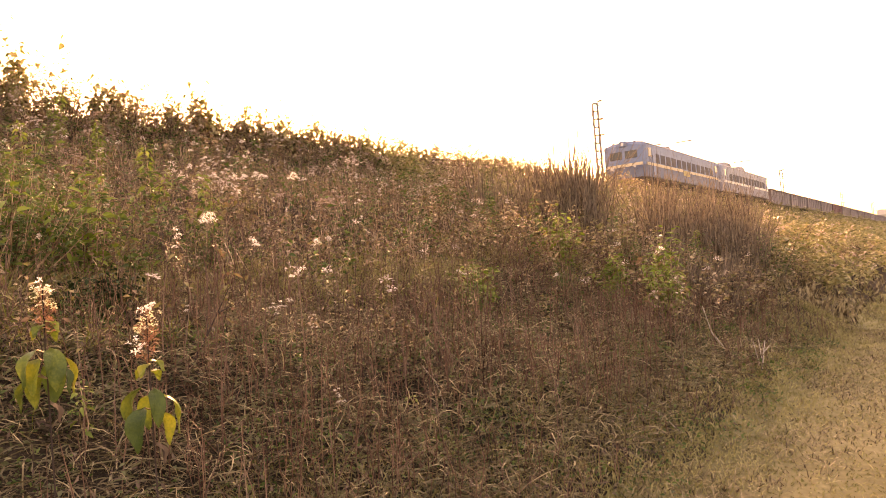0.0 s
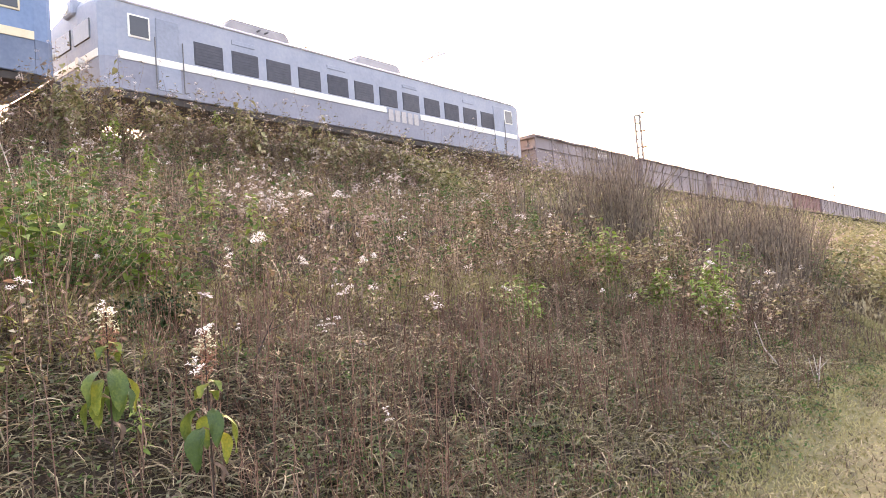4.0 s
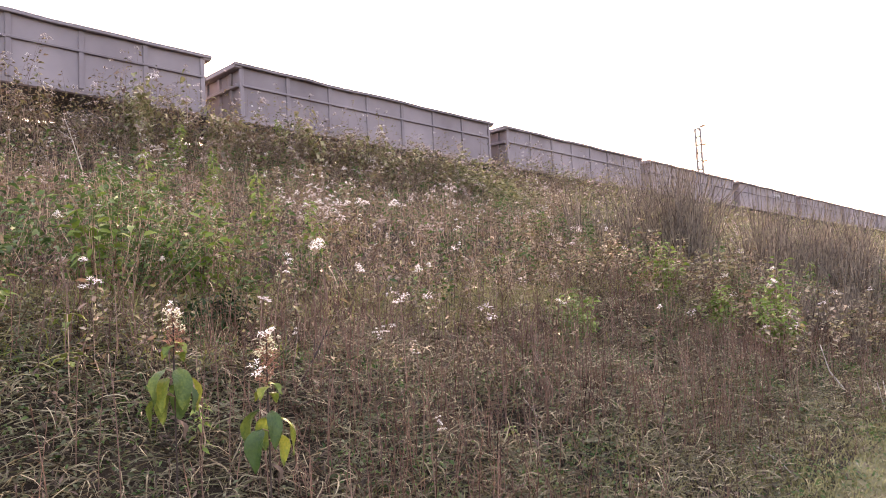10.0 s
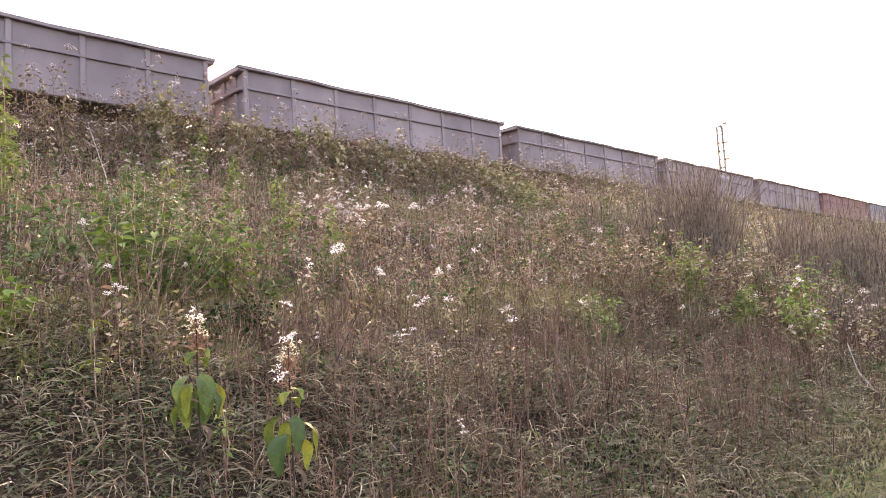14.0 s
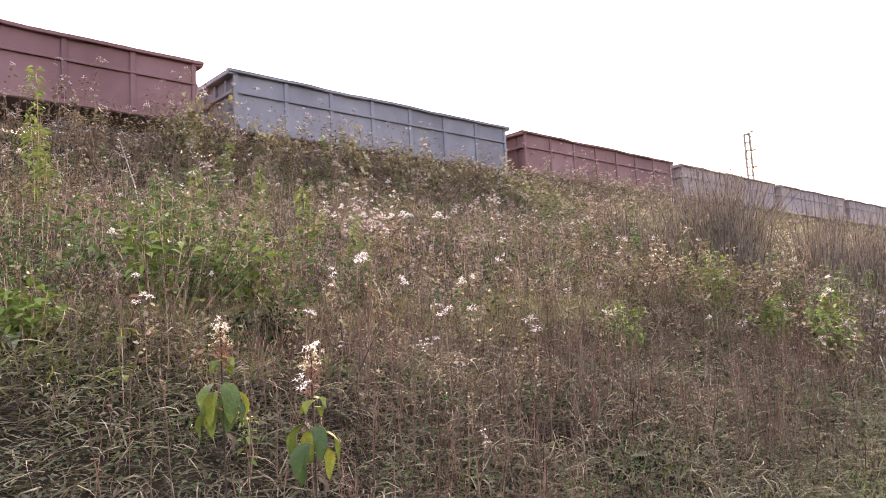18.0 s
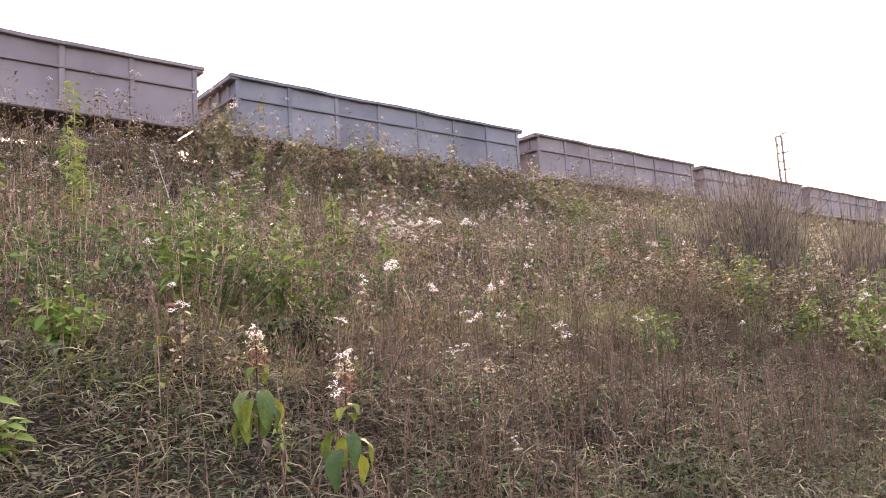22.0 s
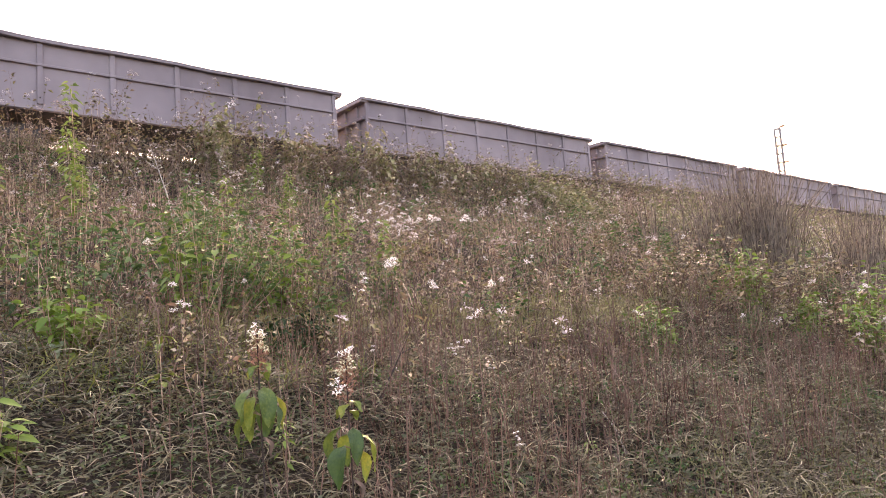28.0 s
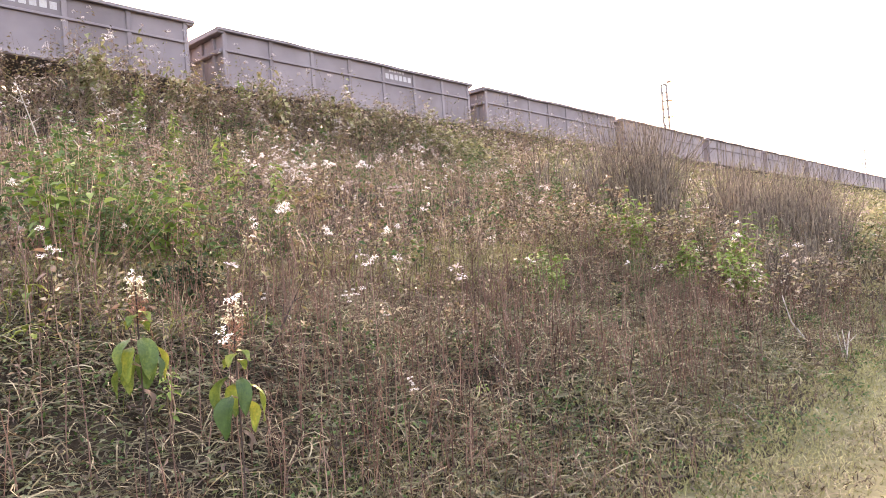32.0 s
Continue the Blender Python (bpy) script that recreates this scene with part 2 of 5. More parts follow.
def piece(name, mesh, parent, m):
    """An object of its own on a mesh that alike pieces share."""
    ob = new(name, mesh)
    ob.parent = parent
    ob.matrix_basis = m
    return ob


def box(bm, x0, x1, y0, y1, z0, z1, bevel=0.0):
    got = bmesh.ops.create_cube(bm, size=1.0, matrix=Matrix.Translation(((x0 + x1) / 2, (y0 + y1) / 2, (z0 + z1) / 2)) @ Matrix.Diagonal((x1 - x0, y1 - y0, z1 - z0, 1)))
    if bevel:
        edges = list({e for v in got["verts"] for e in v.link_edges})
        bmesh.ops.bevel(bm, geom=edges, offset=bevel, segments=1, affect="EDGES", clamp_overlap=True)
    return bm


def boxed(*args, **kw):
    return box(bmesh.new(), *args, **kw)


def rod(bm, a, b, r0, r1=None, sides=8):
    a, b = Vector(a), Vector(b)
    turn = (b - a).to_track_quat("Z", "Y").to_matrix().to_4x4()
    bmesh.ops.create_cone(bm, cap_ends=True, segments=sides, radius1=r0, radius2=r0 if r1 is None else r1, depth=(b - a).length, matrix=Matrix.Translation((a + b) / 2) @ turn)
    return bm


def rodded(*args, **kw):
    return rod(bmesh.new(), *args, **kw)


def prism(outline, x0, x1):
    """A solid from an outline in (y, z), drawn along x."""
    bm = bmesh.new()
    rings = [[bm.verts.new((x, y, z)) for y, z in outline] for x in (x0, x1)]
    n = len(outline)
    for i in range(n):
        bm.faces.new((rings[0][i], rings[0][(i + 1) % n], rings[1][(i + 1) % n], rings[1][i]))
    bm.faces.new(rings[0][::-1])
    bm.faces.new(rings[1])
    bmesh.ops.recalc_face_normals(bm, faces=bm.faces)
    return bm


def sheet(name, verts, faces, mat, parent=None, smooth=False):
    """A mesh object from arrays: faces are rows of 3 or of 4 corners."""
    verts, faces = np.asarray(verts, np.float32), np.asarray(faces, np.int32)
    mesh = bpy.data.meshes.new(name)
    n, k = faces.shape
    mesh.vertices.add(len(verts))
    mesh.vertices.foreach_set("co", verts.ravel())
    mesh.loops.add(n * k)
    mesh.loops.foreach_set("vertex_index", faces.ravel())
    mesh.polygons.add(n)
    mesh.polygons.foreach_set("loop_start", np.arange(0, n * k, k, dtype=np.int32))
    if smooth:
        mesh.polygons.foreach_set("use_smooth", np.ones(n, bool))
    mesh.update(calc_edges=True)
    mesh.materials.append(mat)
    ob = new(name, mesh)
    if parent is not None:
        ob.parent = parent
    return ob


def joined(pieces):
    """Joins (verts, faces) pairs into one."""
    verts, faces, at = [], [], 0
    for v, f in pieces:
        if len(v):
            verts.append(v)
            faces.append(f + at)
            at += len(v)
    return np.concatenate(verts), np.concatenate(faces)


# ---- the ground ----
RAIL_TOP = 5.74
CENTRE = 18.84          # the track's middle line, in y
PROFILE_Y = (-400, -60, -14, -2, 0.9, 1.35, 2.0, 2.5, 3.4, 4.2, 4.9, 5.6, 9.0, 12.3, 14.0, 14.9, 22.6, 24.5, 33.0, 60, 500)
PROFILE_Z = (-1.5, -0.5, -0.05, 0.008, 0.049, 0.1, 0.407, 0.673, 1.039, 1.336, 1.497, 1.658, 2.829, 3.777, 4.85, 5.43, 5.25, 4.5, 0.2, -0.3, -2.5)


def ground_z(x, y):
    x, y = np.asarray(x, float), np.asarray(y, float)
    z = np.interp(y, PROFILE_Y, PROFILE_Z)
    slope = np.clip((y - 1.2) / 1.5, 0, 1) * np.clip((14.6 - y) / 1.2, 0, 1)
    rough = 0.10 * np.sin(x * 0.9 + 1.3 * np.sin(y * 0.7)) + 0.07 * np.sin(y * 1.7 + 0.8 * x) + 0.04 * np.sin(2.9 * x - 1.9 * y)
    flat = 0.012 * np.sin(2.1 * x + y) + 0.012 * np.sin(3.7 * y - 1.3 * x)
    hollow = 0.3 * np.exp(-((x - 2.2) ** 2 + (y - 4.2) ** 2) / 0.09) + 0.2 * np.exp(-((x - 3.46) ** 2 + (y - 2.9) ** 2) / 0.05) + 0.25 * np.exp(-((x - 9.46) ** 2 + (y - 4.6) ** 2) / 0.15)
    return z - hollow + slope * rough + flat * np.clip((1.6 - y) / 1.0, 0, 1)


def lattice(xs, ys):
    gx, gy = np.meshgrid(xs, ys, indexing="ij")
    verts = np.stack([gx.ravel(), gy.ravel(), ground_z(gx, gy).ravel()], 1)
    i, j = np.meshgrid(np.arange(len(xs) - 1), np.arange(len(ys) - 1), indexing="ij")
    a = (i * len(ys) + j).ravel()
    return verts, np.stack([a, a + len(ys), a + len(ys) + 1, a + 1], 1)


def steps(*stops):
    """stops: (from, step) pairs and a last end."""
    out = []
    for (a, d), (b, _) in zip(stops[:-1], stops[1:]):
        out.extend(np.arange(a, b - 1e-6, d))
    return np.array(out + [stops[-1][0]])


def build_ground():
    xs = steps((-1500, 150), (-300, 30), (-30, 3), (-6, 0.25), (14, 0.6), (40, 4), (120, 20), (400, 100), (1800, 0))
    ys = steps((-400, 40), (-40, 4), (-8, 0.8), (0, 0.2), (6, 0.4), (15, 0.8), (23, 2), (35, 8), (60, 60), (500, 0))
    v, f = lattice(xs, ys)
    ground = sheet("ground", v, f, SOIL, smooth=True)
    tagged(ground, "brown earth of a railway embankment under dry weeds", "ground", kind="structure")
    # the trodden path, a thin sheet over the flat foot of the bank
    xs = steps((-6, 0.3), (16, 1), (60, 6), (200, 40), (600, 0))
    ys = steps((-4.2, 0.2), (1.0, 0.1), (1.7, 0))
    v, f = lattice(xs, ys)
    # the edges wander and sink into the soil
    wavy = 0.18 * np.sin(v[:, 0] * 0.8) + 0.1 * np.sin(v[:, 0] * 2.3) + 0.05 * np.sin(v[:, 0] * 6.1)
    v[:, 1] += np.clip(v[:, 1] - 0.9, 0, 1) * wavy
    ends = np.minimum((1.66 - v[:, 1]) / 0.3, (v[:, 1] + 3.6 + 3 * wavy) / 1.2)
    ends = np.minimum(ends, (v[:, 0] + 5.6 + np.sin(v[:, 1] * 1.7)) / 1.5)
    mottle = 0.006 * np.sin(v[:, 0] * 4.3 + 2 * np.sin(v[:, 1] * 3.1)) * np.clip(1 - ends, 0, 1)
    v[:, 2] = ground_z(v[:, 0], v[:, 1]) + np.clip(0.03 * ends + mottle, -0.04, 0.03)
    path = sheet("path", v, f, TURF, smooth=True)
    tagged(path, "trodden footpath of short yellowing turf beside the bank", "path", kind="structure")


build_ground()


# ---- the railway ----
def build_track():
    ballast = part("ballast_bed", prism([(CENTRE - 2.5, 5.08), (CENTRE - 1.75, 5.5), (CENTRE + 1.75, 5.5), (CENTRE + 2.5, 5.08)], -500, 900), BALLAST)
    tagged(ballast, "grey crushed-stone ballast bed under the rails", "ballast", kind="structure")
    track = tagged(new("railway_track"), "broad-gauge railway track with steel rails on concrete sleepers", "railway track", kind="structure")
    for side in (-0.84, 0.84):
        y = CENTRE + side
        z = RAIL_TOP - 0.17
        outline = [(y - 0.07, z), (y + 0.07, z), (y + 0.07, z + 0.015), (y + 0.012, z + 0.03), (y + 0.012, z + 0.13), (y + 0.036, z + 0.145), (y + 0.036, z + 0.17), (y - 0.036, z + 0.17), (y - 0.036, z + 0.145), (y - 0.012, z + 0.13), (y - 0.012, z + 0.03), (y - 0.07, z + 0.015)]
        part("rail", prism(outline, -500, 900), RAIL_STEEL, track)
    shape = prism([(-1.37, 0.0), (1.37, 0.0), (1.33, 0.2), (0.5, 0.17), (-0.5, 0.17), (-1.33, 0.2)], -0.12, 0.12)
    first = part("sleeper", shape, CONCRETE, track)
    first.matrix_basis = Matrix.Translation((-12, CENTRE, 5.37))
    for i in range(1, 170):
        piece("sleeper", first.data, track, Matrix.Translation((-12 + 0.62 * i, CENTRE, 5.37)))
    shape = [(-1.37, 0.0), (1.37, 0.0), (1.33, 0.2), (-1.33, 0.2)]
    v0 = np.array([(x, y, z) for x in (-0.12, 0.12) for y, z in shape])
    f0 = np.array([(0, 1, 5, 4), (1, 2, 6, 5), (2, 3, 7, 6), (3, 0, 4, 7), (0, 3, 2, 1), (4, 5, 6, 7)])
    more = joined([(v0 + (x, CENTRE, 5.37), f0) for x in np.concatenate([np.arange(-300, -12.3, 0.62), np.arange(-12 + 0.62 * 170, 420, 0.62)])])
    tagged(sheet("far_sleepers", *more, CONCRETE, track), kind="stuff")


build_track()


def build_masts():
    """Lattice masts on the far side of the track that carry the contact wire."""
    mast = tagged(new("overhead_line_mast"), "galvanised lattice steel mast of the overhead line behind the train", "mast", "masts along the line")
    foot, top = -1.0, 8.4
    part("footing", boxed(-0.45, 0.45, -0.45, 0.45, foot - 0.6, 0.15, bevel=0.03), CONCRETE, mast)
    for dy in (-0.19, 0.19):
        part("channel", boxed(-0.09, 0.09, dy - 0.055, dy + 0.055, 0.1, top, bevel=0.006), GALVANISED, mast)
    for i in range(14):
        z = 0.5 + i * 0.6
        bm = boxed(-0.03, 0.03, -0.16, 0.16, z, z + 0.12)
        part("batten", bm, GALVANISED, mast)
    arm = part("cantilever_tube", rodded((0, -0.1, 7.1), (0, -2.7, 7.55), 0.03), GALVANISED, mast)
    part("stay_tube", rodded((0, -0.1, 8.5), (0, -2.5, 7.6), 0.022), GALVANISED, mast)
    part("register_arm", rodded((0, -0.15, 5.9), (0, -2.6, 6.15), 0.025), GALVANISED, mast)
    for z in (7.12, 8.48, 5.92):
        bm = bmesh.new()
        for k in range(5):
            rod(bm, (0, -0.25 - 0.07 * k, z), (0, -0.29 - 0.07 * k, z), 0.075, sides=10)
        part("insulator", bm, INSULATOR, mast)
    part("top_bracket", boxed(-0.04, 0.9, -0.03, 0.03, top - 0.12, top - 0.05), GALVANISED, mast)
    part("side_bracket", rodded((0.15, 0, 6.2), (0.85, 0, 6.75), 0.03), GALVANISED, mast)
    mast.matrix_basis = Matrix.Translation((50.2, 21.5, 5.1))
    for x in (117.5, 183.4, 250.2, 317.2, -16.8):
        copy_thing(mast, Matrix.Translation((x, 21.5, 5.1)))
    wires = tagged(new("overhead_wires"), "thin overhead contact and catenary wires above the track", "wire", kind="structure")
    for name, z, r in (("contact_wire", 5.55, 0.007), ("catenary_wire", 6.9, 0.006)):
        bm = bmesh.new()
        for a in np.arange(-85.0, 400, 67.0):
            for k in range(6):
                sag = lambda q: (0.0 if name == "contact_wire" else -4 * 1.0 * q * (1 - q))
                p, q = k / 6, (k + 1) / 6
                rod(bm, (a + 67 * p, CENTRE, RAIL_TOP + z + sag(p)), (a + 67 * q, CENTRE, RAIL_TOP + z + sag(q)), r, sides=4)
        part(name, bm, GALVANISED, wires)


build_masts()


# ---- the train ----
def rounded(half, low, side, crown, bulge=0.0):
    """The outline of a coach-like body in (y, z): upright sides and a low arched roof."""
    right = [(half, low), (half, side), (half - 0.05, side + 0.07)]
    arch = [(half * math.cos(a) * 0.96, side + 0.07 + (crown - side - 0.07) * math.sin(a)) for a in (0.35, 0.7, 1.1)]
    return right + arch + [(0, crown)] + [(-y, z) for y, z in reversed(right + arch)]


def hull(sections):
    """A skin through outlines of equal length: (x, [(y, z), ...])."""
    bm = bmesh.new()
    rings = [[bm.verts.new((x, y, z)) for y, z in ring] for x, ring in sections]
    n = len(rings[0])
    for a, b in zip(rings[:-1], rings[1:]):
        for i in range(n):
            bm.faces.new((a[i], a[(i + 1) % n], b[(i + 1) % n], b[i]))
    bm.faces.new(rings[0][::-1])
    bm.faces.new(rings[-1])
    bmesh.ops.recalc_face_normals(bm, faces=bm.faces)
    return bm


def wheelset(parent, x, r):
    bm = rodded((x, -0.95, r), (x, 0.95, r), 0.08)
    axle = part("axle", bm, UNDERFRAME, parent)
    for y in (-0.84, 0.84):
        bm = rodded((x, y - 0.06, r), (x, y + 0.06, r), r, sides=24)
        rod(bm, (x, y - 0.09 * (1 if y < 0 else -1), r), (x, y, r), r * 0.45, sides=16)
        part("wheel", bm, UNDERFRAME, axle)
    return axle


def bogie(parent, x, wheels, r, length):
    """A frame with coil springs and its wheelsets."""
    bm = boxed(x - 0.25, x + 0.25, -1.1, 1.1, r - 0.05, r + 0.3, bevel=0.03)
    for y in (-1.12, 1.12):
        box(bm, x - length / 2, x + length / 2, y - 0.09, y + 0.09, r + 0.02, r + 0.3, bevel=0.03)
        box(bm, x - length / 2 + 0.1, x + length / 2 - 0.1, y - 0.06, y + 0.06, r - 0.25, r + 0.02, bevel=0.03)
        for w in wheels:
            box(bm, x + w - 0.16, x + w + 0.16, y - 0.13, y + 0.13, r - 0.15, r + 0.17, bevel=0.03)
    for dx in (-0.2, 0.0, 0.2):
        for y in (-1.12, 1.12):
            rod(bm, (x + dx, y, r + 0.02), (x + dx, y, r + 0.36), 0.075, sides=8)
    made = part("bogie", bm, UNDERFRAME, parent, "black steel bogie")
    for w in wheels:
        wheelset(made, x + w, r)
    return made


WAGON_LONG, WAGON_PITCH, HALF = 11.24, 11.93, 1.55
LOW, MID, TOP = 1.27, 2.2, 2.82      # bottom, belt and rim of a wagon's side over the rail


def dented_rim(length, side):
    """The rim along one side, knocked a little out of line by years of loading."""
    knocks = random.Random(int(length * 100) + side)
    rings = []
    for i in range(15):
        y = side * (HALF - 0.055) + (knocks.uniform(-0.02, 0.02) if 0 < i < 14 else 0.0)
        z = TOP + (knocks.uniform(-0.022, 0.012) if 0 < i < 14 else 0.0)
        rings.append((length * i / 14, [(y - 0.075, z - 0.09), (y - 0.06, z - 0.1), (y + 0.06, z - 0.1), (y + 0.075, z - 0.09), (y + 0.075, z - 0.015), (y + 0.06, z), (y - 0.06, z), (y - 0.075, z - 0.015)]))
    return hull(rings)


def build_wagon(paint, label, marks):
    wagon = tagged(new("open_goods_wagon"), label, "goods wagon", "wagons of the goods train")
    length = WAGON_LONG
    inset = 0.24
    step = (length - 2 * inset) / 7
    for side in (-1, 1):
        for i in range(7):
            x0 = inset + i * step
            y = side * (HALF - 0.12)
            bm = boxed(x0, x0 + step - 0.004, y - 0.02, y + 0.02, LOW, TOP - 0.05)
            part("side_panel", bm, paint, wagon)
        for i in range(8):
            x0 = inset + i * step
            wide = 0.065
            bm = boxed(x0 - wide, x0 + wide, side * (HALF - 0.09) - 0.04, side * (HALF - 0.09) + 0.04, LOW + 0.02, TOP - 0.08, bevel=0.015)
            if 0 < i < 7:
                part("stanchion", bm, paint, wagon)
            else:
                part("corner_post", bm, paint, wagon)
        part("belt_rail", boxed(inset, length - inset, side * (HALF - 0.08) - 0.045, side * (HALF - 0.08) + 0.045, MID - 0.035, MID + 0.025, bevel=0.01), paint, wagon)
        part("top_rim", dented_rim(length, side), paint, wagon)
        part("side_sill", boxed(0.1, length - 0.1, side * (HALF - 0.16) - 0.06, side * (HALF - 0.16) + 0.06, LOW - 0.1, LOW + 0.03, bevel=0.012), paint, wagon)
    for x, out in ((inset, -1), (length - inset, 1)):
        part("end_wall", boxed(x - 0.02, x + 0.02, -HALF + 0.1, HALF - 0.1, LOW, TOP - 0.04), paint, wagon)
        part("end_rim", boxed(min(x, x + out * inset), max(x, x + out * inset), -HALF + 0.02, HALF - 0.02, TOP - 0.16, TOP - 0.003, bevel=0.02), paint, wagon)
        part("end_belt", boxed(min(x, x + out * 0.15), max(x, x + out * 0.15), -HALF + 0.14, HALF - 0.14, MID - 0.05, MID + 0.05, bevel=0.015), paint, wagon)
        for y in (-1.0, -0.35, 0.35, 1.0):
            part("end_rib", boxed(min(x, x + out * 0.09), max(x, x + out * 0.09), y - 0.06, y + 0.06, LOW, TOP - 0.17, bevel=0.015), paint, wagon)
        xe = 0.0 if out < 0 else length
        part("headstock", boxed(xe - 0.08, xe + 0.08, -1.25, 1.25, LOW - 0.22, LOW + 0.02, bevel=0.02), UNDERFRAME, wagon)
        bm = boxed(min(xe, xe + out * 0.34), max(xe, xe + out * 0.34), -0.13, 0.13, 0.95, 1.2, bevel=0.04)
        part("coupler", bm, UNDERFRAME, wagon)
    part("floor", boxed(inset, length - inset, -HALF + 0.14, HALF - 0.14, LOW - 0.08, LOW + 0.02), UNDERFRAME, wagon)
    part("centre_sill", boxed(0.2, length - 0.2, -0.22, 0.22, LOW - 0.34, LOW - 0.08, bevel=0.02), UNDERFRAME, wagon)
    part("brake_cylinder", rodded((length / 2 - 0.4, -0.6, 0.9), (length / 2 + 0.4, -0.6, 0.9), 0.17, sides=12), UNDERFRAME, wagon)
    part("brake_rod", rodded((2.4, -0.3, 0.75), (length - 2.4, -0.3, 0.75), 0.03, sides=6), UNDERFRAME, wagon)
    for x in (2.1, length - 2.1):
        bogie(wagon, x, (-1.0, 1.0), 0.5, 2.6)
    # painted marks, too faded to read
    y = -(HALF - 0.12) - 0.024
    for k, (x0, x1, z0, z1) in enumerate(marks):
        part("painted_mark", boxed(x0, x1, y - 0.002, y + 0.002, z0, z1), WHITE_MARK, wagon, "faded white lettering")
    return wagon


def build_loco(colours, label, roof_boxes, window_from, pitch, count, length, digits_at):
    upper, skirt, stripe = colours
    loco = tagged(new("electric_locomotive"), label, "locomotive", "locomotives of the goods train")
    half, low, side, crown = 1.52, 1.56, 3.86, 4.19
    belt = 2.38
    part("body", hull([(0.0, rounded(half, belt, side, crown)), (length, rounded(half, belt, side, crown))]), upper, loco)
    part("skirt", boxed(0.0, length, -half, half, low, belt, bevel=0.02), skirt, loco)
    for x0, x1 in ((0.02, digits_at - 0.12), (digits_at + 1.75, length - 0.02)):
        part("stripe", boxed(x0, x1, -half - 0.026, half + 0.026, belt - 0.02, belt + 0.18), stripe, loco)
    part("roof_gutter", boxed(0.05, length - 0.05, -half - 0.02, half + 0.02, side, side + 0.04), ROOF_GREY, loco)
    part("sole_bar", boxed(0.1, length - 0.1, -half + 0.06, half - 0.06, low - 0.2, low - 0.003, bevel=0.02), UNDERFRAME, loco)
    for x, out in ((0.0, -1), (length, 1)):
        ring = lambda k, s, d: [(y * k, z if z < s else s + (z - s) * d) for y, z in rounded(half, belt, side, crown)]
        nose = sorted([(x, rounded(half, belt, side, crown)), (x + out * 0.3, ring(0.96, side - 0.2, 0.85)), (x + out * 0.42, ring(0.92, side - 0.35, 0.6))], key=lambda s: s[0])
        part("cab_front", hull(nose), upper, loco)
        low_ring = lambda k: [(-half * k, low), (half * k, low), (half * k, belt - 0.003), (-half * k, belt - 0.003)]
        part("cab_apron", hull(sorted([(x, low_ring(1.0)), (x + out * 0.3, low_ring(0.96)), (x + out * 0.42, low_ring(0.92))], key=lambda s: s[0])), skirt, loco)
        for y in (-0.55, 0.55):
            bm = boxed(x + out * 0.40 - 0.05, x + out * 0.40 + 0.05, y - 0.45, y + 0.45, 2.92, 3.46, bevel=0.02)
            part("windscreen", bm, DARK_GLASS, loco)
            part("buffer", rodded((x + out * 0.55, y * 1.75, 1.12), (x + out * 1.0, y * 1.75, 1.12), 0.11, sides=12), UNDERFRAME, loco)
            part("marker_lamp", rodded((x + out * 0.55, y * 1.5, 2.3), (x + out * 0.72, y * 1.5, 2.3), 0.1, sides=12), LAMP_GLASS, loco)
        part("front_stripe", boxed(x + out * 0.43 - 0.012, x + out * 0.43 + 0.012, -half * 0.9, half * 0.9, belt - 0.02, belt + 0.18), stripe, loco)
        lamp = part("headlamp_box", boxed(min(x + out * 0.1, x + out * 0.55), max(x + out * 0.1, x + out * 0.55), -0.28, 0.28, 3.75, 4.18, bevel=0.05), upper, loco)
        part("headlamp", rodded((x + out * 0.5, 0, 3.95), (x + out * 0.58, 0, 3.95), 0.12, sides=16), LAMP_GLASS, lamp)
        for y in (-0.8, 0.8):
            part("horn", rodded((x - out * 0.3, y, 4.04), (x + out * 0.25, y, 4.1), 0.03, 0.085, sides=10), GALVANISED, loco)
        part("end_beam", boxed(x + out * 0.5 - 0.12, x + out * 0.5 + 0.12, -1.35, 1.35, 0.95, 1.53, bevel=0.02), UNDERFRAME, loco)
        part("cow_catcher", boxed(min(x + out * 0.4, x + out * 0.6), max(x + out * 0.4, x + out * 0.6), -1.2, 1.2, 0.25, 0.9, bevel=0.03), UNDERFRAME, loco)
        xw = x - out * 0.6
        for s in (-1, 1):
            frame_piece = part("cab_window", boxed(xw - 0.3, xw + 0.3, s * half - 0.026, s * half + 0.026, 2.98, 3.6, bevel=0.01), stripe, loco, "cab side window")
            part("pane", boxed(xw - 0.25, xw + 0.25, s * half - 0.034, s * half + 0.034, 3.03, 3.55), DARK_GLASS, frame_piece)
            xd = x - out * 1.4
            door = part("cab_door", boxed(xd - 0.33, xd + 0.33, s * half - 0.022, s * half + 0.022, 1.7, 3.65, bevel=0.008), upper, loco)
            for dx in (-0.4, 0.4):
                part("handrail", rodded((xd + dx, s * (half + 0.06), 1.7), (xd + dx, s * (half + 0.06), 3.1), 0.016, sides=6), GALVANISED, door)
    for s in (-1, 1):
        for i in range(count):
            x0 = window_from + i * pitch
            grille = part("side_louvre", boxed(x0 - 0.02, x0 + 0.9, s * half - 0.014, s * half + 0.014, 2.61, 3.27, bevel=0.006), GRILLE, loco)
            bm = bmesh.new()
            for k in range(7):
                z = 2.64 + k * 0.087
                box(bm, x0 + 0.02, x0 + 0.86, s * half - 0.02, s * half + 0.02, z, z + 0.074)
            part("slats", bm, GRILLE, grille)
            if i % 3 == 1:
                part("roof_vent", boxed(x0, x0 + 0.8, s * half - 0.016, s * half + 0.016, 3.46, 3.58, bevel=0.004), upper, loco)
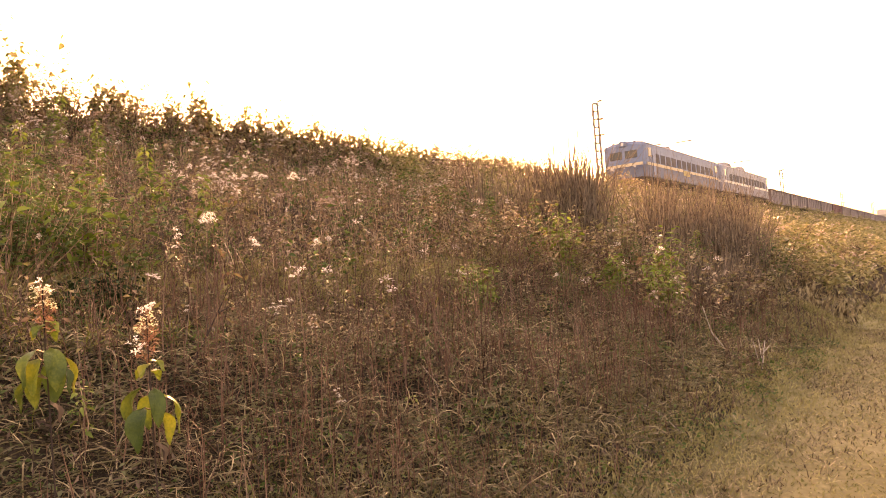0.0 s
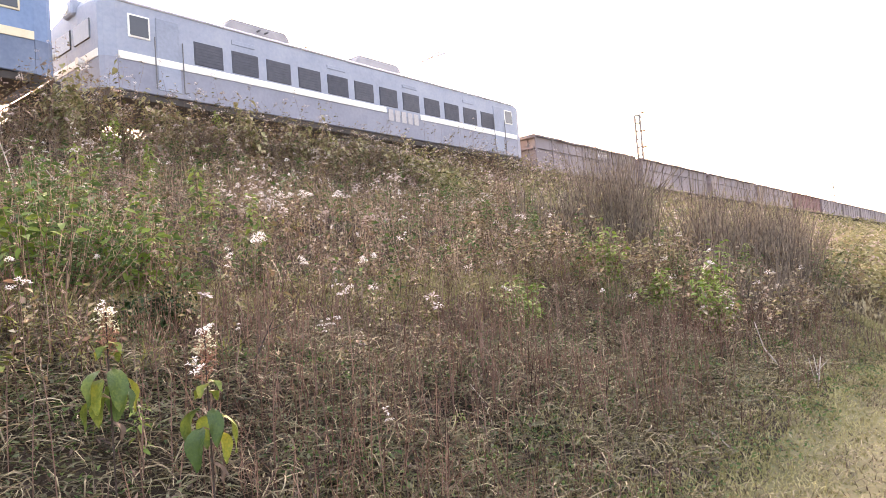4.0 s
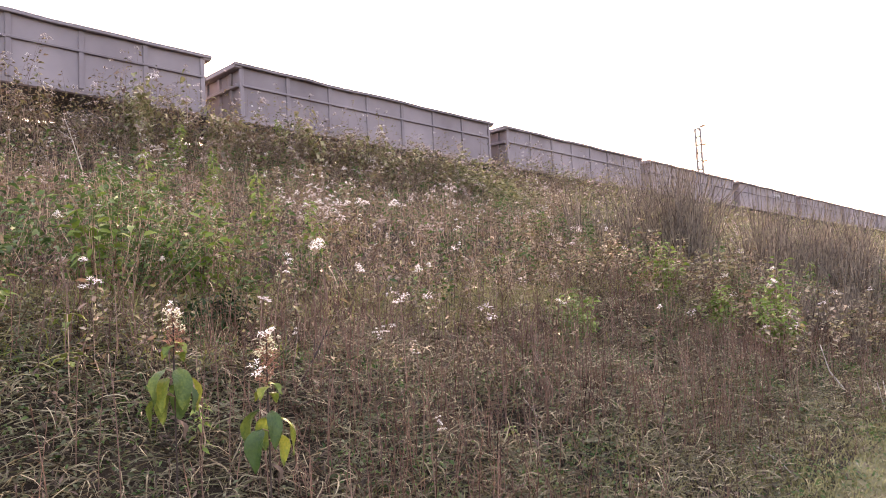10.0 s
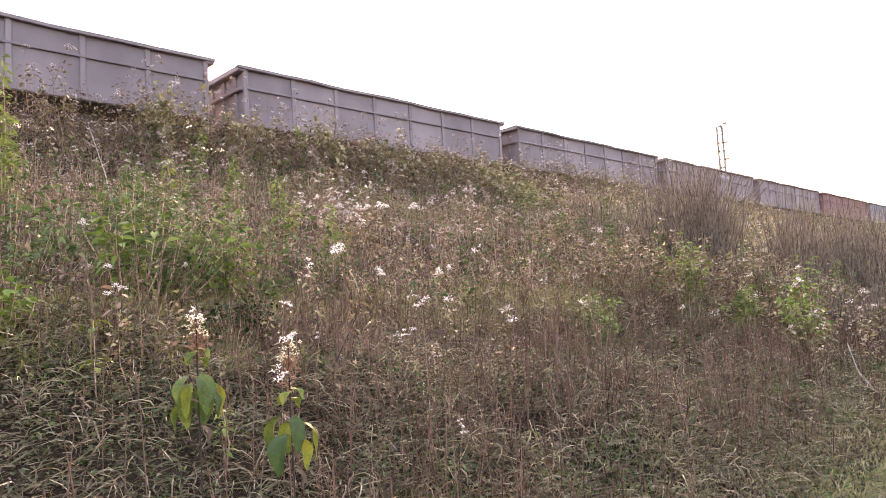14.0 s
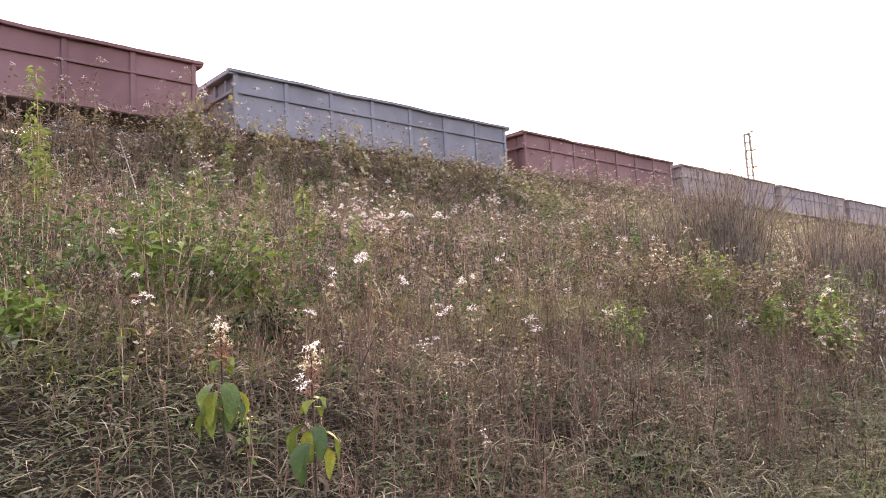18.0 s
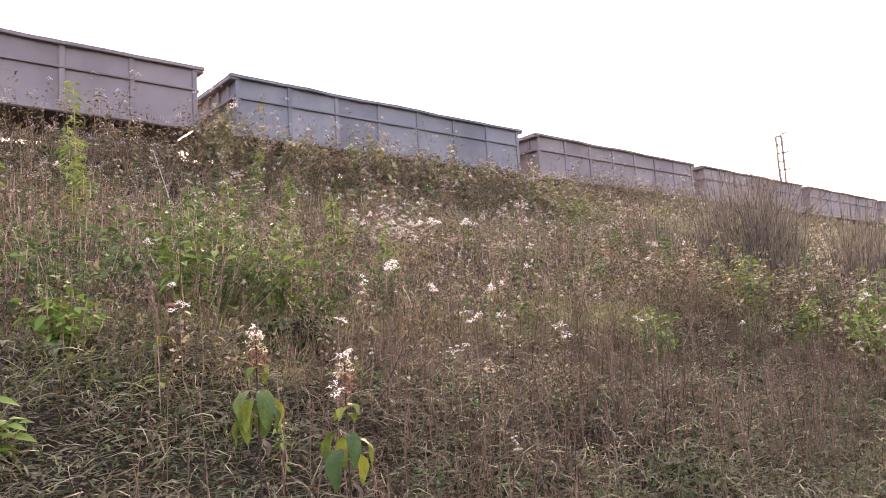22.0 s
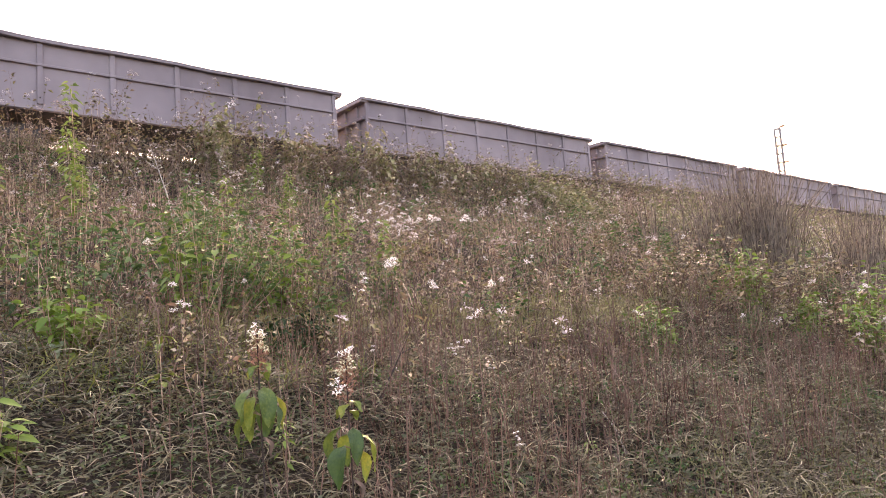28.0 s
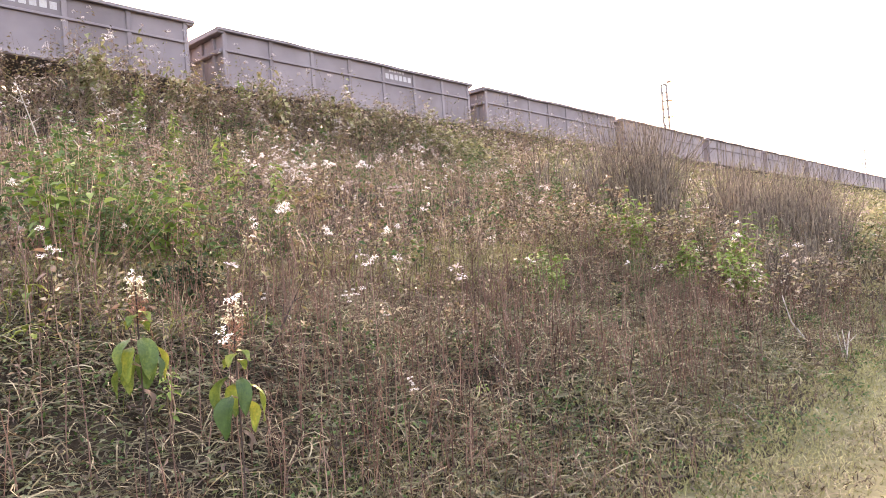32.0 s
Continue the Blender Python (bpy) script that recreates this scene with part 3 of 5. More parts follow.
        for k in range(5):
            x0 = digits_at + k * 0.345
            part("number_bar", boxed(x0, x0 + 0.24, s * half - 0.016, s * half + 0.016, 2.1, 2.52), YELLOW_MARK if stripe is CREAM else WHITE_MARK, loco)
    for x0, x1, up in roof_boxes:
        part("roof_box", hull([(x0, [(-0.8, crown - 0.15), (0.8, crown - 0.15), (0.75, crown - 0.02), (-0.75, crown - 0.02)]), (x0 + 0.45, [(-0.8, crown - 0.15), (0.8, crown - 0.15), (0.7, crown + up), (-0.7, crown + up)]), (x1 - 0.12, [(-0.8, crown - 0.15), (0.8, crown - 0.15), (0.7, crown + up), (-0.7, crown + up)]), (x1, [(-0.8, crown - 0.15), (0.8, crown - 0.15), (0.74, crown + up * 0.6), (-0.74, crown + up * 0.6)])]), ROOF_GREY, loco)
    for x in (4.6, length - 4.6):
        base = part("pantograph", boxed(x - 0.7, x + 0.7, -0.6, 0.6, crown + 0.05, crown + 0.12, bevel=0.01), GALVANISED, loco, "folding pantograph on insulators")
        for dx in (-0.6, 0.6):
            for y in (-0.5, 0.5):
                part("insulator", rodded((x + dx, y, crown - 0.1), (x + dx, y, crown + 0.06), 0.06, sides=8), INSULATOR, base)
        raised = x > length / 2
        z1, z2 = (crown + 0.75, crown + 1.5) if raised else (crown + 0.18, crown + 0.24)
        for y in (-0.35, 0.35):
            part("lower_arm", rodded((x + 0.5, y, crown + 0.12), (x - 0.7, y * 0.4, z1), 0.03, sides=6), GALVANISED, base)
            part("upper_arm", rodded((x - 0.7, y * 0.4, z1), (x + 0.5, y, z2), 0.025, sides=6), GALVANISED, base)
        for dx in (-0.15, 0.15):
            part("collector_strip", rodded((x + 0.5 + dx, -0.9, z2), (x + 0.5 + dx, 0.9, z2), 0.03, sides=6), GALVANISED, base)
    for x in (7.2, 9.5):
        part("roof_insulator", rodded((x, -0.4, crown - 0.1), (x, -0.4, crown + 0.35), 0.09, 0.06, sides=10), INSULATOR, loco)
    part("roof_bar", rodded((5.5, -0.4, crown + 0.33), (length - 5.0, -0.4, crown + 0.33), 0.02, sides=6), GALVANISED, loco)
    part("transformer_tank", boxed(length / 2 - 1.6, length / 2 + 1.6, -1.2, 1.2, 0.45, low - 0.2, bevel=0.06), UNDERFRAME, loco)
    for x in (4.2, length - 4.2):
        bogie(loco, x, (-1.9, 0.0, 1.9), 0.545, 5.2)
    return loco


MARKS_A = [(6.3 + 0.22 * i, 6.46 + 0.22 * i, 2.36, 2.54) for i in range(7)] + [(6.7 + 0.13 * i, 6.79 + 0.13 * i, 2.62, 2.7) for i in range(6)]
GREY_LABEL = "weathered grey-brown open steel goods wagon, sides ribbed"
MARKED_LABEL = "weathered grey-brown open goods wagon with faded white lettering"
RED_LABEL = "faded maroon open steel goods wagon, sides ribbed"
BLUE_LABEL = "blue-grey open steel goods wagon, sides ribbed"
WAGONS = 46
MARKED = (0, 9, 13, 25, 33, 34, 44)
REDS, BLUES = (4, 15, 17), (16, 21)


def build_train():
    """Every vehicle with its place along the train, from the first wagon's leading corner."""
    made = []
    wag = build_loco((LOCO_BLUE, LOCO_DARK, CREAM), "blue electric locomotive with a cream-yellow stripe", [(7.2, 7.5, 0.32), (15.2, 16.5, 0.16)], 1.6, 1.235, 12, 17.7, 7.9)
    made.append((wag, -39.35))
    pale = build_loco((LOCO_PALE, LOCO_SKIRT, WHITE_STRIPE), "pale grey-blue electric locomotive with a white stripe", [(3.6, 6.2, 0.46), (9.0, 11.6, 0.46)], 2.2, 1.22, 12, 18.27, 9.9)
    made.append((pale, -19.7))
    kinds = {"grey": build_wagon(WAGON_GREY, GREY_LABEL, []), "marked": build_wagon(WAGON_GREY, MARKED_LABEL, MARKS_A), "red": build_wagon(WAGON_RED, RED_LABEL, []), "blue": build_wagon(WAGON_BLUE, BLUE_LABEL, [])}
    used = set()
    for i in range(WAGONS):
        kind = "red" if i in REDS else "blue" if i in BLUES else "marked" if i in MARKED else "grey"
        ob = kinds[kind] if kind not in used else copy_thing(kinds[kind], Matrix())
        used.add(kind)
        made.append((ob, i * WAGON_PITCH))
    return made


TRAIN = build_train()
# seconds, and how far along the line the first wagon's leading corner stands
PROGRESS = [(0.0, 88.0), (1.0, 73.0), (2.0, 58.0), (2.5, 50.45), (3.5, 35.8), (6.0, -1.42), (9.0, -46.42), (13.0, -106.42), (19.0, -197.42), (23.0, -257.82), (28.0, -333.92), (30.0, -364.32), (32.0, -394.7)]


# ---- plants: shapes from arrays ----
dice = np.random.default_rng(7)


def unit(v):
    return v / np.maximum(np.linalg.norm(v, axis=-1, keepdims=True), 1e-9)


def blades(base, height, width, lean):
    """Curved grass blades of three triangles. lean: (n, 2) sideways reach of the tip over the height."""
    n = len(base)
    turn = dice.uniform(0, np.pi, n)
    across = np.stack([np.cos(turn), np.sin(turn), np.zeros(n)], 1) * width[:, None] / 2
    def at(u, drop):
        p = base.copy()
        p[:, :2] += lean * (height * u ** 1.6)[:, None]
        p[:, 2] += height * u * (1 - drop * np.minimum(np.hypot(*lean.T), 1.2) * u)
        return p
    mid, tip = at(0.55, 0.45), at(1.0, 0.45)
    verts = np.stack([base - across, base + across, mid - across * 0.8, mid + across * 0.8, tip], 1).reshape(-1, 3)
    k = np.arange(n)[:, None] * 5
    faces = np.concatenate([k + (0, 1, 3), k + (0, 3, 2), k + (2, 3, 4)])
    return verts, faces


def curls(base, length, width, rise, bend):
    """Dead blades and stalks that rise, arch over and hang: ribbons of four lengths."""
    n = len(base)
    a, e = dice.uniform(0, 2 * np.pi, n), rise.copy()
    swing = dice.normal(0, 0.5, n)
    p, rows = base.copy(), []
    roll = dice.uniform(-0.9, 0.9, n)
    for i, w in enumerate((0.8, 1.0, 1.0, 0.8, 0.25)):
        side = np.stack([-np.sin(a) * np.cos(roll), np.cos(a) * np.cos(roll), np.sin(roll)], 1) * (width * w / 2)[:, None]
        rows += [p - side, p + side]
        p = p + np.stack([np.cos(a) * np.cos(e), np.sin(a) * np.cos(e), np.sin(e)], 1) * (length / 4)[:, None]
        a, e = a + swing, e - bend / 4
    verts = np.stack(rows, 1).reshape(-1, 3)
    k = np.arange(n)[:, None] * 10
    faces = np.concatenate([k + (2 * i, 2 * i + 1, 2 * i + 3, 2 * i + 2) for i in range(4)])
    return verts, faces


def rods(base, tip, r0, r1, bow=None):
    """Three-sided tapered twigs in two bent lengths."""
    n = len(base)
    mid = (base + tip) / 2 + (0 if bow is None else bow)
    axis = unit(tip - base)
    side = unit(np.cross(axis, dice.normal(size=(n, 3))))
    other = np.cross(axis, side)
    rings = []
    for p, r in ((base, r0), (mid, (r0 + r1) / 2), (tip, r1)):
        for a in (0, 2.094, 4.189):
            rings.append(p + (side * math.cos(a) + other * math.sin(a)) * np.reshape(r, (-1, 1)))
    verts = np.stack(rings, 1).reshape(-1, 3)
    k = np.arange(n)[:, None] * 9
    faces = np.concatenate([k + (i + j, i + (j + 1) % 3, i + 3 + (j + 1) % 3, i + 3 + j) for i in (0, 3) for j in range(3)])
    return verts, faces


def leaves(base, way, length, width, fold=0.25):
    """Folded leaves of four triangles with a pointed tip."""
    n = len(base)
    way = unit(way)
    side = unit(np.cross(way, np.array([0, 0, 1.0]) + dice.normal(0, 0.45, (n, 3))))
    face = np.cross(side, way)
    length, width = np.reshape(length, (-1, 1)), np.reshape(width, (-1, 1))
    mid = base + way * length * 0.45
    verts = np.stack([base, mid - side * width / 2 + face * width * fold, mid + side * width / 2 + face * width * fold, mid, base + way * length - face * length * 0.12], 1).reshape(-1, 3)
    k = np.arange(n)[:, None] * 5
    faces = np.concatenate([k + (0, 3, 1), k + (0, 2, 3), k + (1, 3, 4), k + (3, 2, 4)])
    return verts, faces


def ovals(base, way, length, width, droop=0.3):
    """Rounder leaves of eight triangles, folded along the midrib and bent down at the tip."""
    n = len(base)
    way = unit(way)
    side = unit(np.cross(way, np.array([0, 0, 1.0]) + dice.normal(0, 0.35, (n, 3))))
    face = np.cross(side, way)
    length, width = np.reshape(length, (-1, 1)), np.reshape(width, (-1, 1))
    def row(u, w):
        c = base + way * length * u - np.array([0, 0, 1.0]) * length * droop * u * u
        edge = side * width * w / 2
        rise = face * width * 0.14
        return [c - edge + rise, c, c + edge + rise]
    a, b = row(0.3, 0.9), row(0.62, 0.85)
    tip = base + way * length - np.array([0, 0, 1.0]) * length * droop
    verts = np.stack([base, *a, *b, tip], 1).reshape(-1, 3)
    k = np.arange(n)[:, None] * 8
    faces = np.concatenate([k + f for f in ((0, 2, 1), (0, 3, 2), (1, 2, 5), (1, 5, 4), (2, 3, 6), (2, 6, 5), (4, 5, 7), (5, 6, 7))])
    return verts, faces


def rosettes(centre, radius, count, length, width):
    """Clusters of small petals: count to each centre."""
    n = len(centre)
    c = np.repeat(centre, count, axis=0)
    r = np.repeat(radius, count)[:, None]
    d = unit(dice.normal(size=(n * count, 3)))
    d[:, 2] = np.abs(d[:, 2]) * 0.9 - 0.25
    return leaves(c + d * r * dice.uniform(0.25, 1.0, (n * count, 1)), d + dice.normal(0, 0.5, d.shape), np.repeat(length, count) * dice.uniform(0.6, 1.2, n * count), np.repeat(width, count))


def spots(n, x0, x1, y0, y1, power=1.0):
    """Random places on the ground; power over 1 crowds them towards x0."""
    x = x0 + (x1 - x0) * dice.uniform(0, 1, n) ** power
    y = dice.uniform(y0, y1, n)
    if -2 < x0 < 0:
        # thin out behind the near edge
        back = dice.uniform(0, 1, n) < 0.2
        x = np.where(back, x0 - (x - x0) * 0.4, x)
    p = np.stack([x, y, ground_z(x, y)], 1)
    # bare: a hollow by the foot
    bare = np.hypot((x - 2.2) / 1.4, y - 4.2) < 0.24
    p[bare, 2] -= 3.0
    return p


def patchy(p, size=1.0, seed=0.0):
    """A smooth field from 0 to 1 over the ground, for patches."""
    x, y = p[:, 0] / size + seed, p[:, 1] / size - seed
    f = np.sin(x * 1.3 + 1.7 * np.sin(y * 0.9)) + np.sin(y * 1.9 + 1.1 * np.sin(x * 0.7 + 2)) + 0.6 * np.sin(2.7 * x + 3.1 * y)
    return np.clip(0.5 + f / 4.5, 0, 1)


def stuff(name, pair, mat, label, category):
    return tagged(sheet(name, *pair, mat), label, category, kind="stuff")


# ---- grass and thatch ----
def grass():
    # matted dry grass over the foot of the bank: arching dead blades in tufts
    n = 50000
    p = spots(n, -1.5, 13, 1.3, 6.0, 1.3)
    p = p[dice.uniform(0, 1, n) < 0.1 + 2.0 * np.clip(patchy(p, 0.25, 4.0) - 0.36, 0, 1)]
    n = len(p)
    p = p[dice.uniform(0, 1, n) < np.clip((p[:, 1] - 1.7 - 0.025 * p[:, 0]) / 0.7, 0.05, 1)]
    n = len(p)
    p[:, 2] += dice.uniform(-0.01, 0.05, n)
    big = 1 + 0.05 * p[:, 0].clip(0)
    stuff("dry_grass", curls(p, dice.uniform(0.09, 0.26, n) * big, dice.uniform(0.003, 0.0062, n) * big, dice.uniform(0.0, 1.3, n), dice.uniform(0.6, 3.2, n)), STRAW, "matted dry straw-coloured grass on the bank", "grass")
    # fallen straws and stalks, flat on the mat
    n = 22000
    p = spots(n, -1.5, 10, 1.7, 5.2, 1.3)
    p = p[dice.uniform(0, 1, n) < np.clip(patchy(p, 0.22, 31.0) * 2.4 - 0.55, 0.1, 1)]
    n = len(p)
    p[:, 2] += dice.uniform(0.02, 0.11, n)
    stuff("fallen_straw", curls(p, dice.uniform(0.1, 0.3, n), dice.uniform(0.0032, 0.0062, n) * (1 + 0.08 * p[:, 0].clip(0)), dice.uniform(-0.1, 0.9, n), dice.uniform(0.3, 2.6, n)), STRAW, "tangle of fallen dry straws", "straw")
    # the grey mat of older thatch beneath, closed over the soil
    n = 62000
    p = spots(n, -1.3, 7.5, 1.5, 4.8, 1.45)
    p = p[dice.uniform(0, 1, n) < np.clip((p[:, 1] - 1.5 - 0.03 * p[:, 0]) / 0.5, 0.0, 1)]
    n = len(p)
    p[:, 2] += dice.uniform(0.01, 0.07, n)
    big = 1 + 0.06 * p[:, 0].clip(0)
    stuff("old_thatch", curls(p, dice.uniform(0.05, 0.15, n) * big, dice.uniform(0.004, 0.009, n) * big, dice.uniform(-0.05, 0.5, n), dice.uniform(-0.2, 1.0, n)), THATCH, "grey-brown mat of old dead grass", "grass")
    # coarser grass further up and along the bank
    n = 26000
    p = spots(n, -3, 45, 4.5, 15.2, 1.2)
    h = dice.uniform(0.1, 0.36, n)
    stuff("bank_grass", blades(p, h, dice.uniform(0.008, 0.018, n) * (1 + p[:, 0] * 0.02), dice.normal(0, 0.5, (n, 2))), STRAW, "dry grass between the weeds of the bank", "grass")
    n = 24000
    p = spots(n, 13, 230, 1.5, 15.2, 1.8)
    h = dice.uniform(0.12, 0.35, n)
    stuff("far_bank_grass", blades(p, h, dice.uniform(0.02, 0.05, n) * (1 + p[:, 0] * 0.01), dice.normal(0, 0.4, (n, 2))), STRAW, "dry grass along the far bank", "grass")
    n = 14000
    p = spots(n, -4, 42, 13.8, 15.8)
    stuff("verge_grass", blades(p, dice.uniform(0.15, 0.45, n) * np.interp(p[:, 0], (5, 12), (1, 1.6)), dice.uniform(0.008, 0.016, n), dice.normal(0, 0.5, (n, 2))), STRAW, "dry grass along the edge of the ballast", "grass")
    # green tufts, thickest on the step half-way up and by the path
    n = 50000
    p = spots(n, -1.5, 16, 1.5, 6.5, 1.2)
    keep = dice.uniform(0, 1, n) < np.clip(patchy(p, 0.8, 3.0) * 1.6 - 0.5, 0, 1) + 0.6 * (np.abs(p[:, 1] - 4.9) < 0.6) - 0.9 * (p[:, 1] < 3.6)
    p = p[keep]
    n = len(p)
    h = dice.uniform(0.06, 0.2, n)
    stuff("green_grass", curls(p, h * 1.3, dice.uniform(0.004, 0.008, n) * (1 + p[:, 0] * 0.06), dice.uniform(0.7, 1.5, n), dice.uniform(0.4, 2.2, n)), GREEN_BLADES, "low green grass tufts", "grass")
    # bleached grass on the step half-way up
    n = 26000
    p = spots(n, 1.0, 12, 4.55, 5.4, 1.1)
    p = p[dice.uniform(0, 1, n) < np.clip(patchy(p, 0.7, 17.0) * 2 - 0.4, 0.05, 1)]
    n = len(p)
    stuff("bench_grass", blades(p, dice.uniform(0.08, 0.26, n), dice.uniform(0.005, 0.01, n) * (1 + p[:, 0] * 0.05), dice.normal(0, 0.35, (n, 2))), TURF_BLADES, "bleached yellow grass on the step of the bank", "grass")
    # turf of the path
    n = 120000
    p = spots(n, -3.0, 20, -1.6, 2.6, 1.15)
    p[:, 2] += 0.028 * (p[:, 1] < 1.65)
    keep = dice.uniform(0, 1, n) < (0.35 + 0.65 * patchy(p, 0.5, 1.0)) * np.clip((2.3 - p[:, 1]) / 0.9, 0, 1) * np.clip((p[:, 0] + 3) / 3.5, 0, 1) * np.clip((p[:, 1] + 1.6) / 1.2, 0.0, 1)
    p = p[keep]
    n = len(p)
    h = dice.uniform(0.012, 0.042, n) * (1 + np.clip(p[:, 1] - 1.0, 0, 1))
    stuff("path_turf", blades(p, h, dice.uniform(0.005, 0.009, n) * (1 + p[:, 0] * 0.08), dice.normal(0, 0.8, (n, 2))), TURF_BLADES, "short yellow-green turf on the path", "grass")
    n = 60000
    p = spots(n, 0.5, 16, 0.3, 2.3, 1.15)
    p[:, 2] += 0.028 * (p[:, 1] < 1.65)
    p = p[dice.uniform(0, 1, n) < np.clip((p[:, 1] - 0.3) / 1.3, 0, 1) * np.clip(patchy(p, 0.45, 21.0) * 2 - 0.5, 0.05, 1) * np.interp(p[:, 0], (0.5, 2), (0, 1))]
    n = len(p)
    stuff("path_straw", blades(p, dice.uniform(0.02, 0.08, n), dice.uniform(0.004, 0.008, n) * (1 + p[:, 0] * 0.07), dice.normal(0, 1.1, (n, 2))), STRAW, "dry straw lying along the edge of the path", "straw")
    n = 52000
    p = spots(n, 1.5, 13, 1.15, 2.6, 1.1)
    p = p[dice.uniform(0, 1, n) < np.clip(1.3 - np.abs(p[:, 1] - 1.75) * 1.2, 0, 1) * (0.3 + 0.7 * patchy(p, 0.4, 2.0))]
    n = len(p)
    stuff("verge_turf", blades(p, dice.uniform(0.03, 0.1, n), dice.uniform(0.004, 0.009, n) * (1 + p[:, 0] * 0.07), dice.normal(0, 0.7, (n, 2))), TURF_BLADES, "short yellow-green grass where the bank meets the path", "grass")
    # rough grass on the other side of the path, behind the eye and away along the foot
    n = 50000
    p = spots(n, -16, 40, -9, 1.6)
    off = np.maximum(np.abs(p[:, 1] - 0.2) - 1.4, 0) + np.maximum(-p[:, 0] - 0.5, 0) * 0.5 + np.maximum(p[:, 0] - 16, 0) * 0.3
    p = p[dice.uniform(0, 1, n) < np.clip(off / 2.5, 0, 1) * np.clip((9 + p[:, 1]) / 4, 0, 1) * (0.25 + 0.75 * patchy(p, 1.5, 9.0))]
    n = len(p)
    p[:, 2] += 0.028 * (p[:, 1] > -3)
    stuff("wayside_grass", blades(p, dice.uniform(0.04, 0.16, n), dice.uniform(0.008, 0.016, n), dice.normal(0, 0.6, (n, 2))), TURF_BLADES, "rough yellow-green grass beside the path", "grass")
    n = 22000
    p = spots(n, -16, -2.0, 1.3, 15.2)
    p = p[dice.uniform(0, 1, n) < np.clip((p[:, 0] + 16) / 8, 0, 1)]
    n = len(p)
    stuff("rough_bank_grass", blades(p, dice.uniform(0.1, 0.3, n), dice.uniform(0.009, 0.018, n), dice.normal(0, 0.5, (n, 2))), STRAW, "dry grass on the bank behind the weeds", "grass")


grass()


# ---- dry stems and weeds ----
def weed_arrays(p, h, leaf, count, droop=0.2, spread=0.16, bare=0.25):
    """Stems at p of height h with count leaves each. Returns stems, leaves and the tips."""
    n = len(p)
    lean = dice.normal(0, 0.26, (n, 2))
    tip = p + np.concatenate([lean * h[:, None], h[:, None]], 1)
    bow = np.concatenate([dice.normal(0, 0.05, (n, 2)), np.zeros((n, 1))], 1)
    stem = rods(p - (0, 0, 0.03), tip, 0.0024 + 0.0022 * h, 0.0012 + 0 * h, bow)
    u = bare + (1 - bare) * dice.uniform(0, 1, (n, count)) ** 0.8
    a = dice.uniform(0, 2 * np.pi, (n, count))
    reach = spread * dice.uniform(0.15, 1.0, (n, count)) * h[:, None] * (1.15 - u)
    way = np.stack([np.cos(a), np.sin(a), dice.normal(0.25, 0.4, (n, count)) - droop], 2)
    at = p[:, None] + (tip - p)[:, None] * u[..., None] + way * reach[..., None]
    size = np.broadcast_to(np.reshape(leaf, (-1, 1)), (n, count)) * dice.uniform(0.5, 1.3, (n, count))
    foliage = (ovals if n == 1 else leaves)(at.reshape(-1, 3), way.reshape(-1, 3), size.ravel(), size.ravel() * 0.45)
    return stem, foliage, tip


